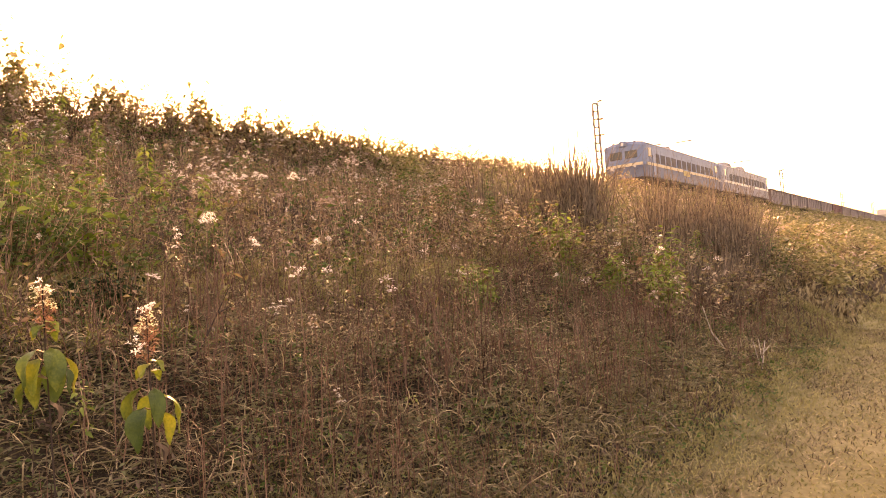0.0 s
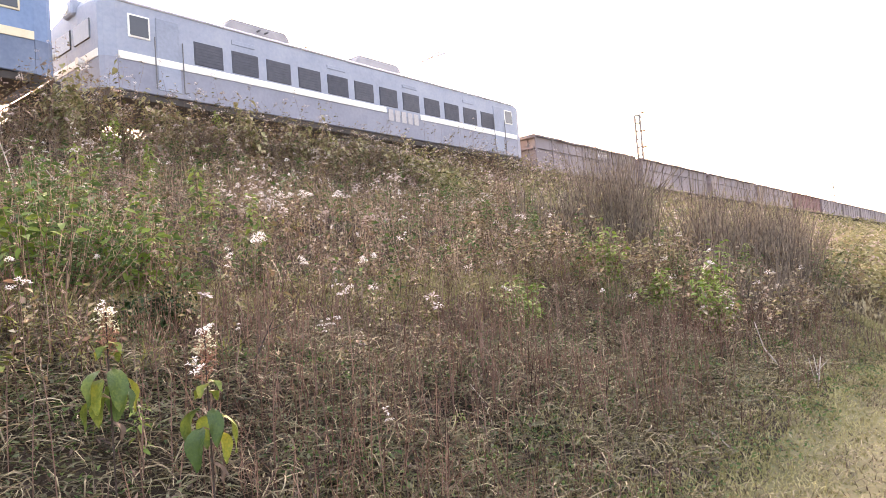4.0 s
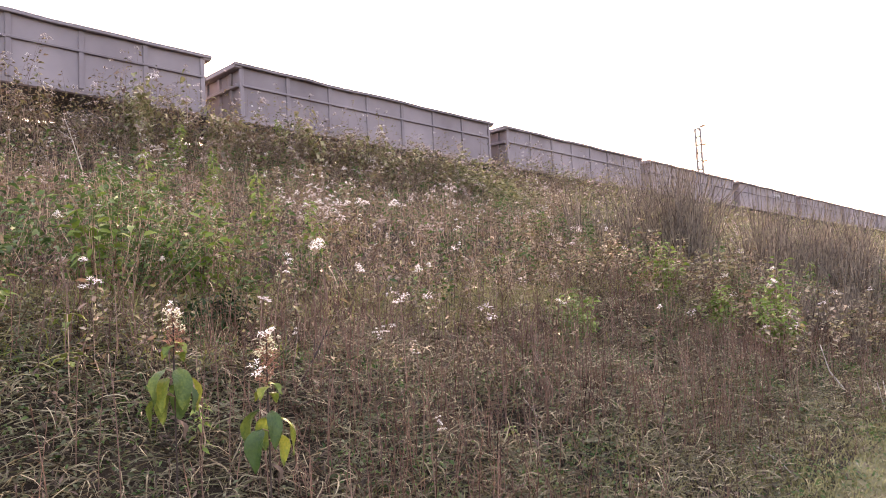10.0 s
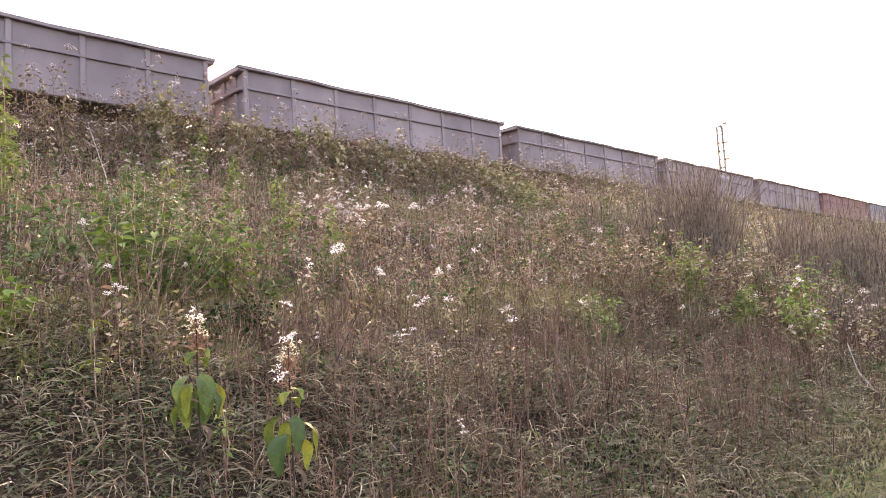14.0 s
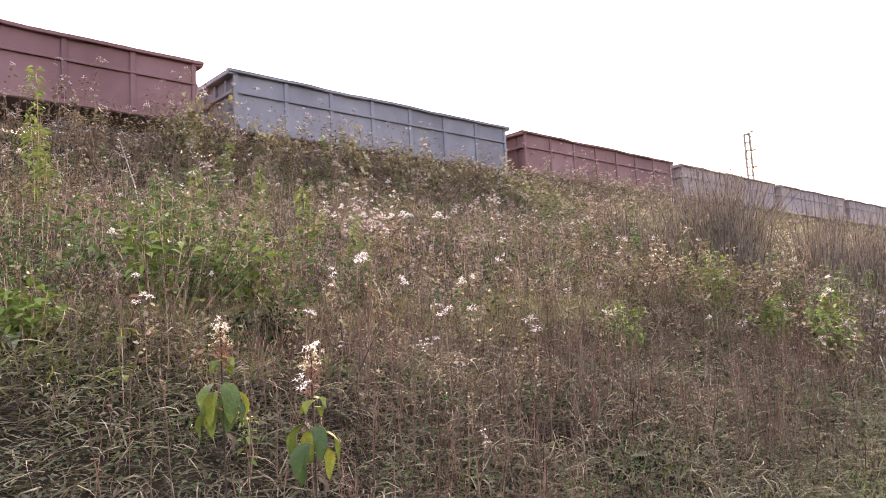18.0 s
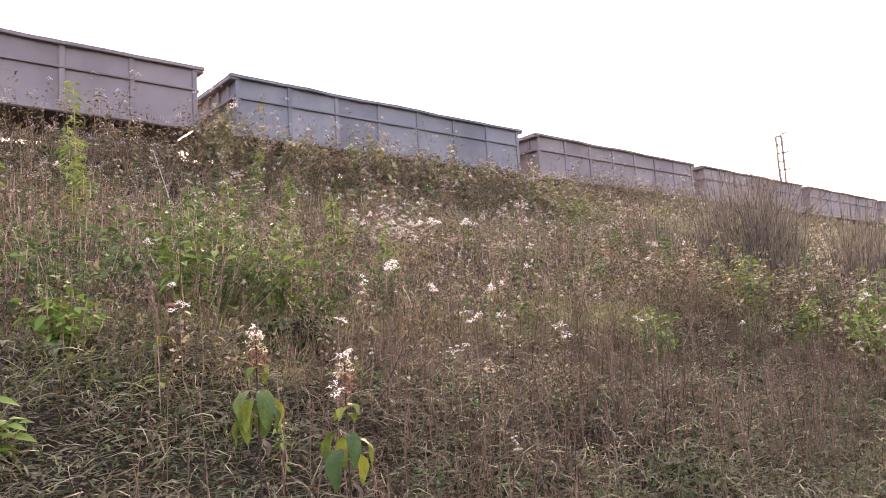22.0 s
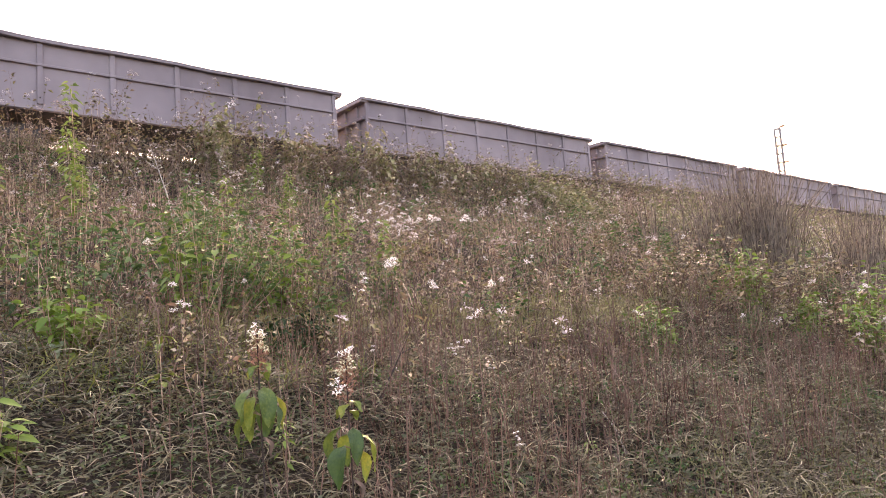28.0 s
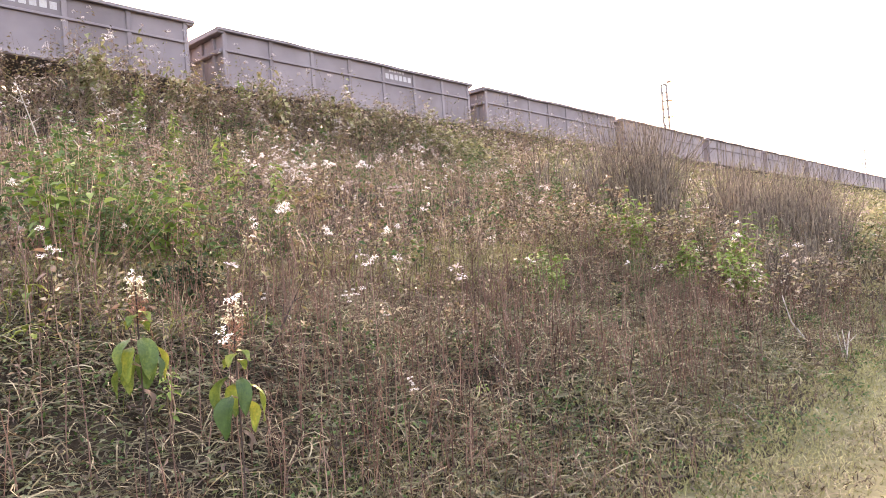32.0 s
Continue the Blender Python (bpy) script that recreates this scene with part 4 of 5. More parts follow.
def bank_weeds():
    # bare reddish stalks at the foot
    n = 6000
    p = spots(n, 0.2, 12, 1.6, 5.2, 1.2)
    p = p[dice.uniform(0, 1, n) < np.clip(patchy(p, 0.45, 5.0) * 2.2 - 0.45, 0.08, 1) * np.clip(p[:, 0] / 1.8 - 0.3, 0.05, 1) * np.clip(1.25 - np.abs(p[:, 1] - 3.1) * 0.45, 0.2, 1)]
    n = len(p)
    h = dice.uniform(0.14, 0.46, n) * np.clip((p[:, 1] - 0.9) / 1.1, 0.4, 1)
    tip = p + np.concatenate([dice.normal(0, 0.13, (n, 2)) * h[:, None], h[:, None]], 1)
    stuff("dry_stalks", rods(p - (0, 0, 0.03), tip, dice.uniform(0.0018, 0.0042, n) * (1 + 0.05 * p[:, 0]), np.full(n, 0.0014), dice.normal(0, 0.02, (n, 3))), RED_STEM, "thin bare reddish-brown dead stalks", "stalks")
    # small side twigs
    u = dice.uniform(0.35, 0.95, (n, 2))[..., None]
    a = (p[:, None] + (tip - p)[:, None] * u).reshape(-1, 3)
    b = a + np.concatenate([dice.normal(0, 0.06, (2 * n, 2)), dice.uniform(0.03, 0.12, (2 * n, 1))], 1)
    stuff("dry_twigs", rods(a, b, np.full(2 * n, 0.0016), np.full(2 * n, 0.0009)), RED_STEM, "thin dead side twigs", "stalks")
    # shrivelled leaves low among them
    n = 22000
    p = spots(n, -1.2, 12, 1.4, 5.5, 1.2) + np.array([0, 0, 1]) * dice.uniform(0.02, 0.2, (n, 1))
    stuff("withered_leaves", leaves(p, dice.normal(size=(n, 3)), dice.uniform(0.015, 0.05, n), dice.uniform(0.006, 0.014, n)), CHAFF, "shrivelled brown leaves", "leaves")
    # low green herbs
    n = 52000
    p = spots(n, -1.5, 12, 1.8, 6.0, 1.25)
    p = p[dice.uniform(0, 1, n) < np.clip(patchy(p, 0.9, 8.0) * 1.6 - 0.5 + 0.45 * (p[:, 0] < 1.3), 0.05, 1)]
    n = len(p)
    p = p + np.array([0, 0, 1]) * dice.uniform(0.02, 0.14, (n, 1))
    stuff("low_herbs", leaves(p, dice.normal(size=(n, 3)) * (1, 1, 0.4), dice.uniform(0.015, 0.038, n), dice.uniform(0.01, 0.02, n)), DULL, "low green herbs among the dry grass", "herbs")
    n = 30000
    p = spots(n, 0.8, 11, 1.35, 3.9, 1.15)
    p = p[dice.uniform(0, 1, n) < np.clip(patchy(p, 0.28, 41.0) * 2.6 - 1.0, 0.03, 1) * np.clip((p[:, 1] - 1.2) / 0.6, 0.15, 1)]
    n = len(p)
    p = p + np.array([0, 0, 1]) * dice.uniform(0.015, 0.11, (n, 1))
    stuff("foot_herbs", leaves(p, dice.normal(size=(n, 3)) * (1, 1, 0.5), dice.uniform(0.016, 0.036, n) * (1 + 0.06 * p[:, 0]), dice.uniform(0.009, 0.018, n) * (1 + 0.06 * p[:, 0])), LEAF, "small green herbs in patches among the dead stalks", "herbs")
    n = 26000
    p = spots(n, -1.2, 5.5, 1.9, 4.4, 1.5)
    p = p[dice.uniform(0, 1, n) < np.clip(patchy(p, 0.6, 11.0) * 1.5 - 0.35 + 0.4 * (p[:, 0] < 1.2), 0.05, 1)]
    n = len(p)
    p = p + np.array([0, 0, 1]) * dice.uniform(0.01, 0.1, (n, 1))
    stuff("creeping_herbs", leaves(p, dice.normal(size=(n, 3)) * (1, 1, 0.5), dice.uniform(0.015, 0.04, n), dice.uniform(0.01, 0.022, n)), DULL, "creeping grey-green herbs in the thatch", "herbs")
    # weeds all over the bank
    for name, n, box_, hs, leaf, count, mat, label in (
            ("olive_weeds", 1750, (-3, 24, 4.9, 14.0, 1.0), (0.3, 0.75), 0.068, 20, OLIVE, "knee-high olive weeds on the bank"),
            ("crest_weeds", 1000, (-4, 45, 12.4, 14.6, 1.1), (0.25, 0.75), 0.08, 20, FADED, "weeds along the crest of the bank"),
            ("verge_weeds", 900, (7, 42, 13.9, 15.7, 1.0), (0.35, 0.9), 0.1, 20, FADED, "thick weeds along the edge of the ballast"),
            ("brow_weeds", 1150, (-4, 26, 13.9, 15.4, 1.0), (0.22, 0.58), 0.07, 20, OLIVE, "low dense weeds on the brow of the bank"),
            ("sprig_weeds", 560, (-4, 30, 12.8, 15.4, 1.0), (0.7, 1.9), 0.09, 14, OLIVE, "thin tall sprigs on the crest of the bank"),
            ("right_weeds", 1100, (7, 30, 2.2, 6.0, 1.1), (0.3, 0.85), 0.07, 22, OLIVE, "weeds along the foot of the bank"),
            ("foot_weeds", 220, (1.0, 9, 3.0, 5.2, 1.0), (0.3, 0.6), 0.04, 22, OLIVE, "olive weeds among the dead stalks")):
        p = spots(n, *box_)
        h = dice.uniform(*hs, len(p)) * (0.7 + 0.5 * patchy(p, 1.6, 2.0))
        if name == "brow_weeds":
            h = h * np.interp(p[:, 0], (3.3, 4.1, 5.4, 9.8, 14.8), (0.8, 1.0, 2.15, 2.25, 2.0))
        stem, foliage, tip = weed_arrays(p, h, np.full(len(p), leaf), count)
        body = stuff(name, foliage, mat, label, "weeds")
        stuff(name.replace("weeds", "weed_stalks"), stem, DARK_STEM, "stalks of the weeds on the bank", "stalks")
        some = tip[dice.uniform(0, 1, len(tip)) < np.where(tip[:, 1] > 6.5, 0.2, 0.06) + 0.4 * (name == "sprig_weeds")]
        if len(some):
            stuff(name.replace("weeds", "seed_heads"), rosettes(some, dice.uniform(0.03, 0.08, len(some)), 16, np.full(len(some), 0.034), np.full(len(some), 0.018)), PALE_HEAD, "faded pinkish-white seed heads of the weeds", "seed heads")
    n = 2600
    p = spots(n, -3, 34, 4.0, 15.0)
    p = p[dice.uniform(0, 1, n) < np.clip(patchy(p, 1.8, 6.0) * 2 - 0.8, 0.05, 1)]
    h = dice.uniform(0.35, 0.9, len(p))
    stem, foliage, tip = weed_arrays(p, h, np.full(len(p), 0.075), 24)
    stuff("green_weed_stalks", stem, DARK_STEM, "stalks of the green weeds", "stalks")
    stuff("green_weeds", foliage, LEAF, "green leafy weeds on the bank", "weeds")
    # brown, nearly leafless weeds
    n = 1300
    p = spots(n, -3, 24, 4.6, 14.4)
    h = dice.uniform(0.3, 0.85, n)
    stem, foliage, tip = weed_arrays(p, h, np.full(n, 0.035), 16, spread=0.25)
    stuff("withered_weeds", foliage, WEED_STEM, "withered brown weeds on the bank", "weeds")
    stuff("withered_weed_stalks", stem, DARK_STEM, "withered brown stalks on the bank", "stalks")
    # the low tangle that covers the slope: leaves and bent twigs in patches
    def tangle(name, n, low, high, size, mat, label, seed, bias, spread_=1.3, strip=(-4, 24, 4.8, 15.3, 1.15)):
        p = spots(n, *strip)
        keep = dice.uniform(0, 1, n) < np.clip(patchy(p, spread_, seed) * 2.4 - bias, 0.03, 1) * np.clip(patchy(p, 0.2, seed + 9) * 3.4 - 1.15, 0.05, 1)
        p = p[keep]
        n = len(p)
        top = high * (0.45 + 0.75 * patchy(p, 0.45, seed + 3)) * np.where(p[:, 1] > 13.8, np.interp(p[:, 0], (3.4, 4.2), (0.7, 1.0)), 1.0)
        p[:, 2] += low + (top - low).clip(0.02) * dice.uniform(0, 1, n) ** 1.3
        s = size * dice.uniform(0.5, 1.35, n) * (1 + 0.012 * p[:, 0])
        stuff(name, leaves(p, dice.normal(size=(n, 3)) * (1, 1, 0.6), s, s * 0.5), mat, label, "weeds")
    tangle("olive_tangle", 80000, 0.02, 0.45, 0.062, OLIVE, "low tangled olive weeds over the slope", 1.0, 0.35)
    tangle("brown_tangle", 66000, 0.02, 0.4, 0.052, FADED, "low tangled withered weeds over the slope", 7.0, 0.5)
    tangle("green_tangle", 84000, 0.02, 0.5, 0.062, LEAF, "low green weeds in patches on the slope", 12.0, 1.15, 1.0)
    tangle("brow_tangle", 15000, 0.0, 0.45, 0.07, FADED, "low withered weeds on the brow beside the ballast", 23.0, 0.1, 0.8, (-4, 26, 14.3, 15.7, 1.0))
    n = 5200
    p = spots(n, -2, 20, 4.8, 14.6, 1.1)
    p = p[dice.uniform(0, 1, n) < np.clip(patchy(p, 1.2, 15.0) * 2 - 0.5, 0.1, 1)]
    n = len(p)
    h = dice.uniform(0.35, 0.85, n)
    tip = p + np.concatenate([dice.normal(0, 0.12, (n, 2)) * h[:, None], h[:, None]], 1)
    stuff("reddish_stems", rods(p - (0, 0, 0.03), tip, dice.uniform(0.0032, 0.0062, n), np.full(n, 0.002), dice.normal(0, 0.02, (n, 3))), STEM, "thin reddish-brown stems among the weeds", "stalks")
    n = 13000
    p = spots(n, -3, 20, 4.6, 15.0, 1.15) + np.array([0, 0, 1]) * dice.uniform(0.02, 0.3, (n, 1))
    stuff("bent_twigs", curls(p, dice.uniform(0.12, 0.45, n), dice.uniform(0.004, 0.008, n), dice.uniform(0.1, 1.4, n), dice.uniform(0.2, 2.2, n)), STEM, "tangle of thin bent twigs over the slope", "twigs")
    # the far bank along the line
    n = 5200
    p = spots(n, 15, 260, 1.9, 15.3, 2.0)
    h = dice.uniform(0.45, 1.2, n)
    stem, foliage, tip = weed_arrays(p, h, 0.12 + 0.0013 * p[:, 0], 16, spread=0.4)
    stuff("far_weeds", foliage, BANK_GREEN, "leafy olive-green weeds on the far bank along the line", "weeds")
    some = tip[::3]
    stuff("far_seed_heads", rosettes(some, np.full(len(some), 0.09), 6, np.full(len(some), 0.08), np.full(len(some), 0.05)), DRY_HEAD, "faded seed heads on the far bank", "seed heads")


bank_weeds()


# ---- tall reed grass ----
def reeds():
    # tussocks: middle, spread, how many, height
    stands = ((10.99, 5.2, 0.3, 0.4, 9, 2.9), (12.64, 4.2, 0.7, 0.4, 11, 2.25), (14.21, 3.8, 0.7, 0.4, 9, 2.1), (11.75, 6.3, 0.6, 0.5, 5, 1.9), (10.57, 3.0, 0.5, 0.25, 6, 1.0), (17.74, 4.2, 0.9, 0.5, 6, 1.6))
    for x, y, sx, sy, count, tall in stands:
        for k in range(count):
            cx, cy = x + dice.normal(0, sx), max(2.3, y + dice.normal(0, sy))
            n = 95
            px, py = dice.normal(cx, 0.17, n), dice.normal(cy, 0.17, n)
            p = np.stack([px, py, ground_z(px, py) - 0.02], 1)
            h = tall * dice.uniform(0.85, 1.1) * dice.uniform(0.3, 1.12, n)
            out = (p[:, :2] - (cx, cy)) * 0.45
            lean = out + dice.normal(0, 0.17, (n, 2)) + (0.03, -0.04)
            tagged(sheet("thatching_grass", *blades(p, h, dice.uniform(0.008, 0.021, n), lean), TALL), "tall tussock of dry brown thatching grass", "grass clump", "tussocks of tall grass")


reeds()


# ---- single plants ----
def weed_thing(name, label, group, h, leaf, count, mat, head, petals, head_mat, category, stem_mat=WEED_STEM, spread=0.2, bare=0.25):
    thing = tagged(new(name), label, category, group)
    p = np.zeros((1, 3))
    stem, foliage, tip = weed_arrays(p, np.array([h]), np.array([leaf]), count, spread=spread, bare=bare)
    sheet("stem", *stem, stem_mat, thing)
    tagged(sheet("foliage", *foliage, mat, thing), kind="stuff")
    if head:
        tips = tip + np.concatenate([np.zeros((1, 3)), dice.normal(0, head * 0.9, (3, 3)) * (0.8, 0.8, 1.7)])
        twigs = rods(np.repeat(tip - (0, 0, head * 1.6), 4, 0), tips, np.full(4, 0.002), np.full(4, 0.0012))
        tagged(sheet("flower_truss", *twigs, stem_mat, thing), kind="stuff")
        for t in tips:
            sheet("flower_head", *rosettes(t[None], np.array([head * dice.uniform(0.6, 1.0)]), petals, np.array([head * 0.36]), np.array([head * 0.2])), head_mat, thing)
    return thing, tip[0]


HEADS = [  # x, y of the foot and how high the head stands over it
    (1.13, 3.20, 0.75), (2.46, 3.42, 0.87), (2.35, 3.55, 0.72), (3.03, 3.71, 0.63), (3.78, 3.92, 0.60), (2.58, 2.60, 0.23), (6.77, 2.43, 1.14), (3.09, 3.47, 0.36), (3.24, 3.40, 0.33), (2.88, 3.22, 0.81), (1.53, 4.84, 0.83),
    (2.93, 6.62, 0.8), (4.68, 11.58, 0.8), (4.22, 9.72, 0.8), (4.34, 12.72, 0.8), (4.7, 14.9, 1.05), (2.17, 4.73, 0.55), (4.58, 8.03, 0.8), (5.65, 7.48, 0.9), (5.81, 7.0, 0.8), (5.94, 6.61, 0.55)]
MORE_HEADS = [
    (7.25, 6.58, 0.55), (4.74, 4.77, 0.55), (2.46, 3.46, 0.54), (16.21, 6.54, 1.3), (13.43, 14.9, 1.14), (8.48, 7.29, 0.8), (10.07, 13.28, 0.8), (7.09, 10.12, 0.8), (5.72, 8.61, 0.8), (9.31, 14.9, 1.23), (6.96, 13.21, 0.8), (8.37, 6.42, 0.55), (5.3, 3.64, 0.55), (6.23, 3.19, 0.55), (9.14, 2.79, 0.75), (16.53, 3.02, 0.75),
    (6.81, 14.9, 1.44), (6.17, 14.9, 1.37), (18.18, 14.9, 1.2), (8.17, 10.19, 0.8), (1.89, 4.72, 0.6), (5.74, 7.8, 1.0), (5.41, 7.3, 0.7)]


def flowering_weeds():
    kinds = []
    for k in range(6):
        kinds.append(weed_thing("flowering_weed", "flowering weed with a white flower cluster on a thin brown stalk", "flowering weeds on the bank", 0.8, 0.06, 16, OLIVE, (0.032, 0.04, 0.03, 0.045, 0.035, 0.04)[k], 42, PETAL, "weed", bare=0.35))
    spare = [k[0] for k in kinds]
    def put(k, x, y, tall, turn):
        thing, tip = kinds[k % 6]
        size = tall / 0.8
        m = Matrix.Translation((x, y, float(ground_z(x, y)))) @ Matrix.Rotation(turn, 4, "Z") @ Matrix.Scale(size, 4)
        # keep the head over the foot that was asked for
        d = m.to_3x3() @ Vector((tip[0], tip[1], 0))
        m.translation -= d
        if thing in spare:
            spare.remove(thing)
            thing.matrix_basis = m
        else:
            copy_thing(thing, m)
    for i, (x, y, tall) in enumerate(HEADS + MORE_HEADS):
        # the heads are given over the even slope
        put(i, x, y, max(0.18, tall + float(np.interp(y, PROFILE_Y, PROFILE_Z) - ground_z(x, y))), i * 1.7)
    low = weed_thing("flowering_weed", "low flowering weed with white flower clusters in the dry grass", "low flowering weeds at the foot", 0.34, 0.04, 9, OLIVE, 0.026, 34, PETAL, "weed", bare=0.3)[0]
    for i, (x, y, size) in enumerate(((3.06, 3.5, 0.75), (3.2, 3.42, 0.65), (2.98, 3.58, 0.8), (3.3, 3.48, 0.6), (3.14, 3.6, 0.7), (2.62, 2.62, 0.75), (2.37, 3.6, 0.8))):
        m = Matrix.Translation((x, y, float(ground_z(x, y)))) @ Matrix.Rotation(i * 1.3, 4, "Z") @ Matrix.Scale(size, 4)
        if i == 0:
            low.matrix_basis = m
        else:
            copy_thing(low, m)
    for i in range(22):
        put(i, dice.normal(5.66, 0.4), dice.normal(7.3, 0.35), dice.uniform(0.6, 1.0), i * 0.9)
    for i in range(70):
        x, y = dice.uniform(-1.5, 24), dice.uniform(6.0, 15.0)
        put(i, x, y, dice.uniform(0.6, 1.0), dice.uniform(0, 6))


def leafy_weeds():
    kinds = [weed_thing("leafy_weed", "leafy olive-green weed on the bank", "leafy weeds on the bank", 0.7, 0.075, 26, OLIVE if k % 2 else LEAF, 0, 0, None, "weed", bare=0.2)[0] for k in range(8)]
    for i in range(200):
        x, y = dice.uniform(-0.5, 15), dice.uniform(5.6, 13.0)
        m = Matrix.Translation((x, y, float(ground_z(x, y)))) @ Matrix.Rotation(dice.uniform(0, 6.2), 4, "Z") @ Matrix.Scale(dice.uniform(0.6, 1.3), 4)
        if i < 8:
            kinds[i].matrix_basis = m
        else:
            copy_thing(kinds[i % 8], m)


def seed_weeds():
    """Branching weeds with many fuzzy pale heads at the ends of thin reddish stems."""
    kinds = []
    for k in range(8):
        thing = tagged(new("seeding_weed"), "branching weed gone to seed with fuzzy pinkish-white heads", "weed", "weeds gone to seed on the bank")
        stems = 3
        a = dice.uniform(0, 2 * np.pi, stems)
        r = dice.uniform(0.05, 0.3, stems)
        tip = np.stack([np.cos(a) * r, np.sin(a) * r, dice.uniform(0.6, 1.0, stems)], 1)
        foot = tip * (0.1, 0.1, 0) - (0, 0, 0.04)
        for s in range(stems):
            sheet("stem", *rods(foot[s:s + 1], tip[s:s + 1], np.array([0.0032]), np.array([0.0014]), np.array([[-0.1 * tip[s, 0], -0.1 * tip[s, 1], 0]])), STEM, thing)
        n = stems * 9
        top = np.repeat(tip, 9, 0)
        ends = top + dice.normal(0, 0.055, (n, 3)) * (1, 1, 0.7)
        tagged(sheet("twig_tangle", *rods(top - (0, 0, 0.09), ends, np.full(n, 0.0012), np.full(n, 0.0008)), STEM, thing), kind="stuff")
        tagged(sheet("seed_fluff", *rosettes(ends, dice.uniform(0.01, 0.026, n), 14, np.full(n, 0.018), np.full(n, 0.012)), (PALE_HEAD, DRY_HEAD)[k % 2], thing), kind="stuff")
        m = stems * 30
        u = dice.uniform(0.15, 0.92, (m, 1))
        at = np.repeat(foot, 30, 0) + np.repeat(tip - foot, 30, 0) * u
        way = np.stack([dice.normal(0, 1, m), dice.normal(0, 1, m), dice.normal(-0.2, 0.5, m)], 1)
        tagged(sheet("foliage", *ovals(at, way, dice.uniform(0.03, 0.075, m), dice.uniform(0.012, 0.028, m)), (OLIVE, FADED, OLIVE, CALYX)[k % 4], thing), kind="stuff")
        kinds.append(thing)
    for i in range(160):
        x, y = dice.uniform(-2, 20), (dice.uniform(5.8, 13.0) if i % 5 < 3 else dice.uniform(13.0, 15.2))
        m = Matrix.Translation((x, y, float(ground_z(x, y)))) @ Matrix.Rotation(dice.uniform(0, 6.2), 4, "Z") @ Matrix.Scale(dice.uniform(0.5, 1.05), 4)
        if i < 8:
            kinds[i].matrix_basis = m
        else:
            copy_thing(kinds[i % 8], m)


flowering_weeds()
leafy_weeds()
seed_weeds()
def broad_leaf(name, root, way, length, width, droop, parent, mat):
    """A pointed oval leaf with a sunken midrib that bends down over its length."""
    way = Vector((way[0], way[1], 0)).normalized()
    side = Vector((-way.y, way.x, 0))
    rows, cols = 9, 5
    bm = bmesh.new()
    grid = []
    at, down = Vector(root), droop * 0.15
    for i in range(rows):
        u = i / (rows - 1)
        half = width / 2 * (math.sin(math.pi * min(1, u ** 0.75)) ** 0.8 if 0 < u < 1 else 0.0) + 0.0008
        heading = (way * math.cos(down) - Vector((0, 0, 1)) * math.sin(down))
        up = way * math.sin(down) + Vector((0, 0, 1)) * math.cos(down)
        ring = []
        for j in range(cols):
            w = -1 + 2 * j / (cols - 1)
            ripple = 0.004 * math.sin(9 * u + 3 * w)
            ring.append(bm.verts.new(at + side * half * w + up * (abs(w) * half * 0.35 + ripple)))
        grid.append(ring)
        at = at + heading * (length / (rows - 1))
        down = min(1.5, down + droop / rows)
    for a, b in zip(grid[:-1], grid[1:]):
        for j in range(cols - 1):
            bm.faces.new((a[j], a[j + 1], b[j + 1], b[j])).smooth = True
    return part(name, bm, mat, parent)


BARK_DARK = material("dark_bark", [(0.03, 0.02, 0.016), (0.06, 0.042, 0.034)], 0.9, scale=20, bump=0.3)
YELLOW_LEAF = material("yellowing_leaf", [(0.05, 0.09, 0.018), (0.11, 0.15, 0.026), (0.19, 0.21, 0.036), (0.26, 0.2, 0.06)], 0.5, scale=14.0, through_light=0.22, bump=0.25)
BUD = material("cream_buds", [(0.4, 0.42, 0.24), (0.62, 0.6, 0.42), (0.75, 0.72, 0.6)], 0.6, spread="island", through_light=0.3, bump=0)


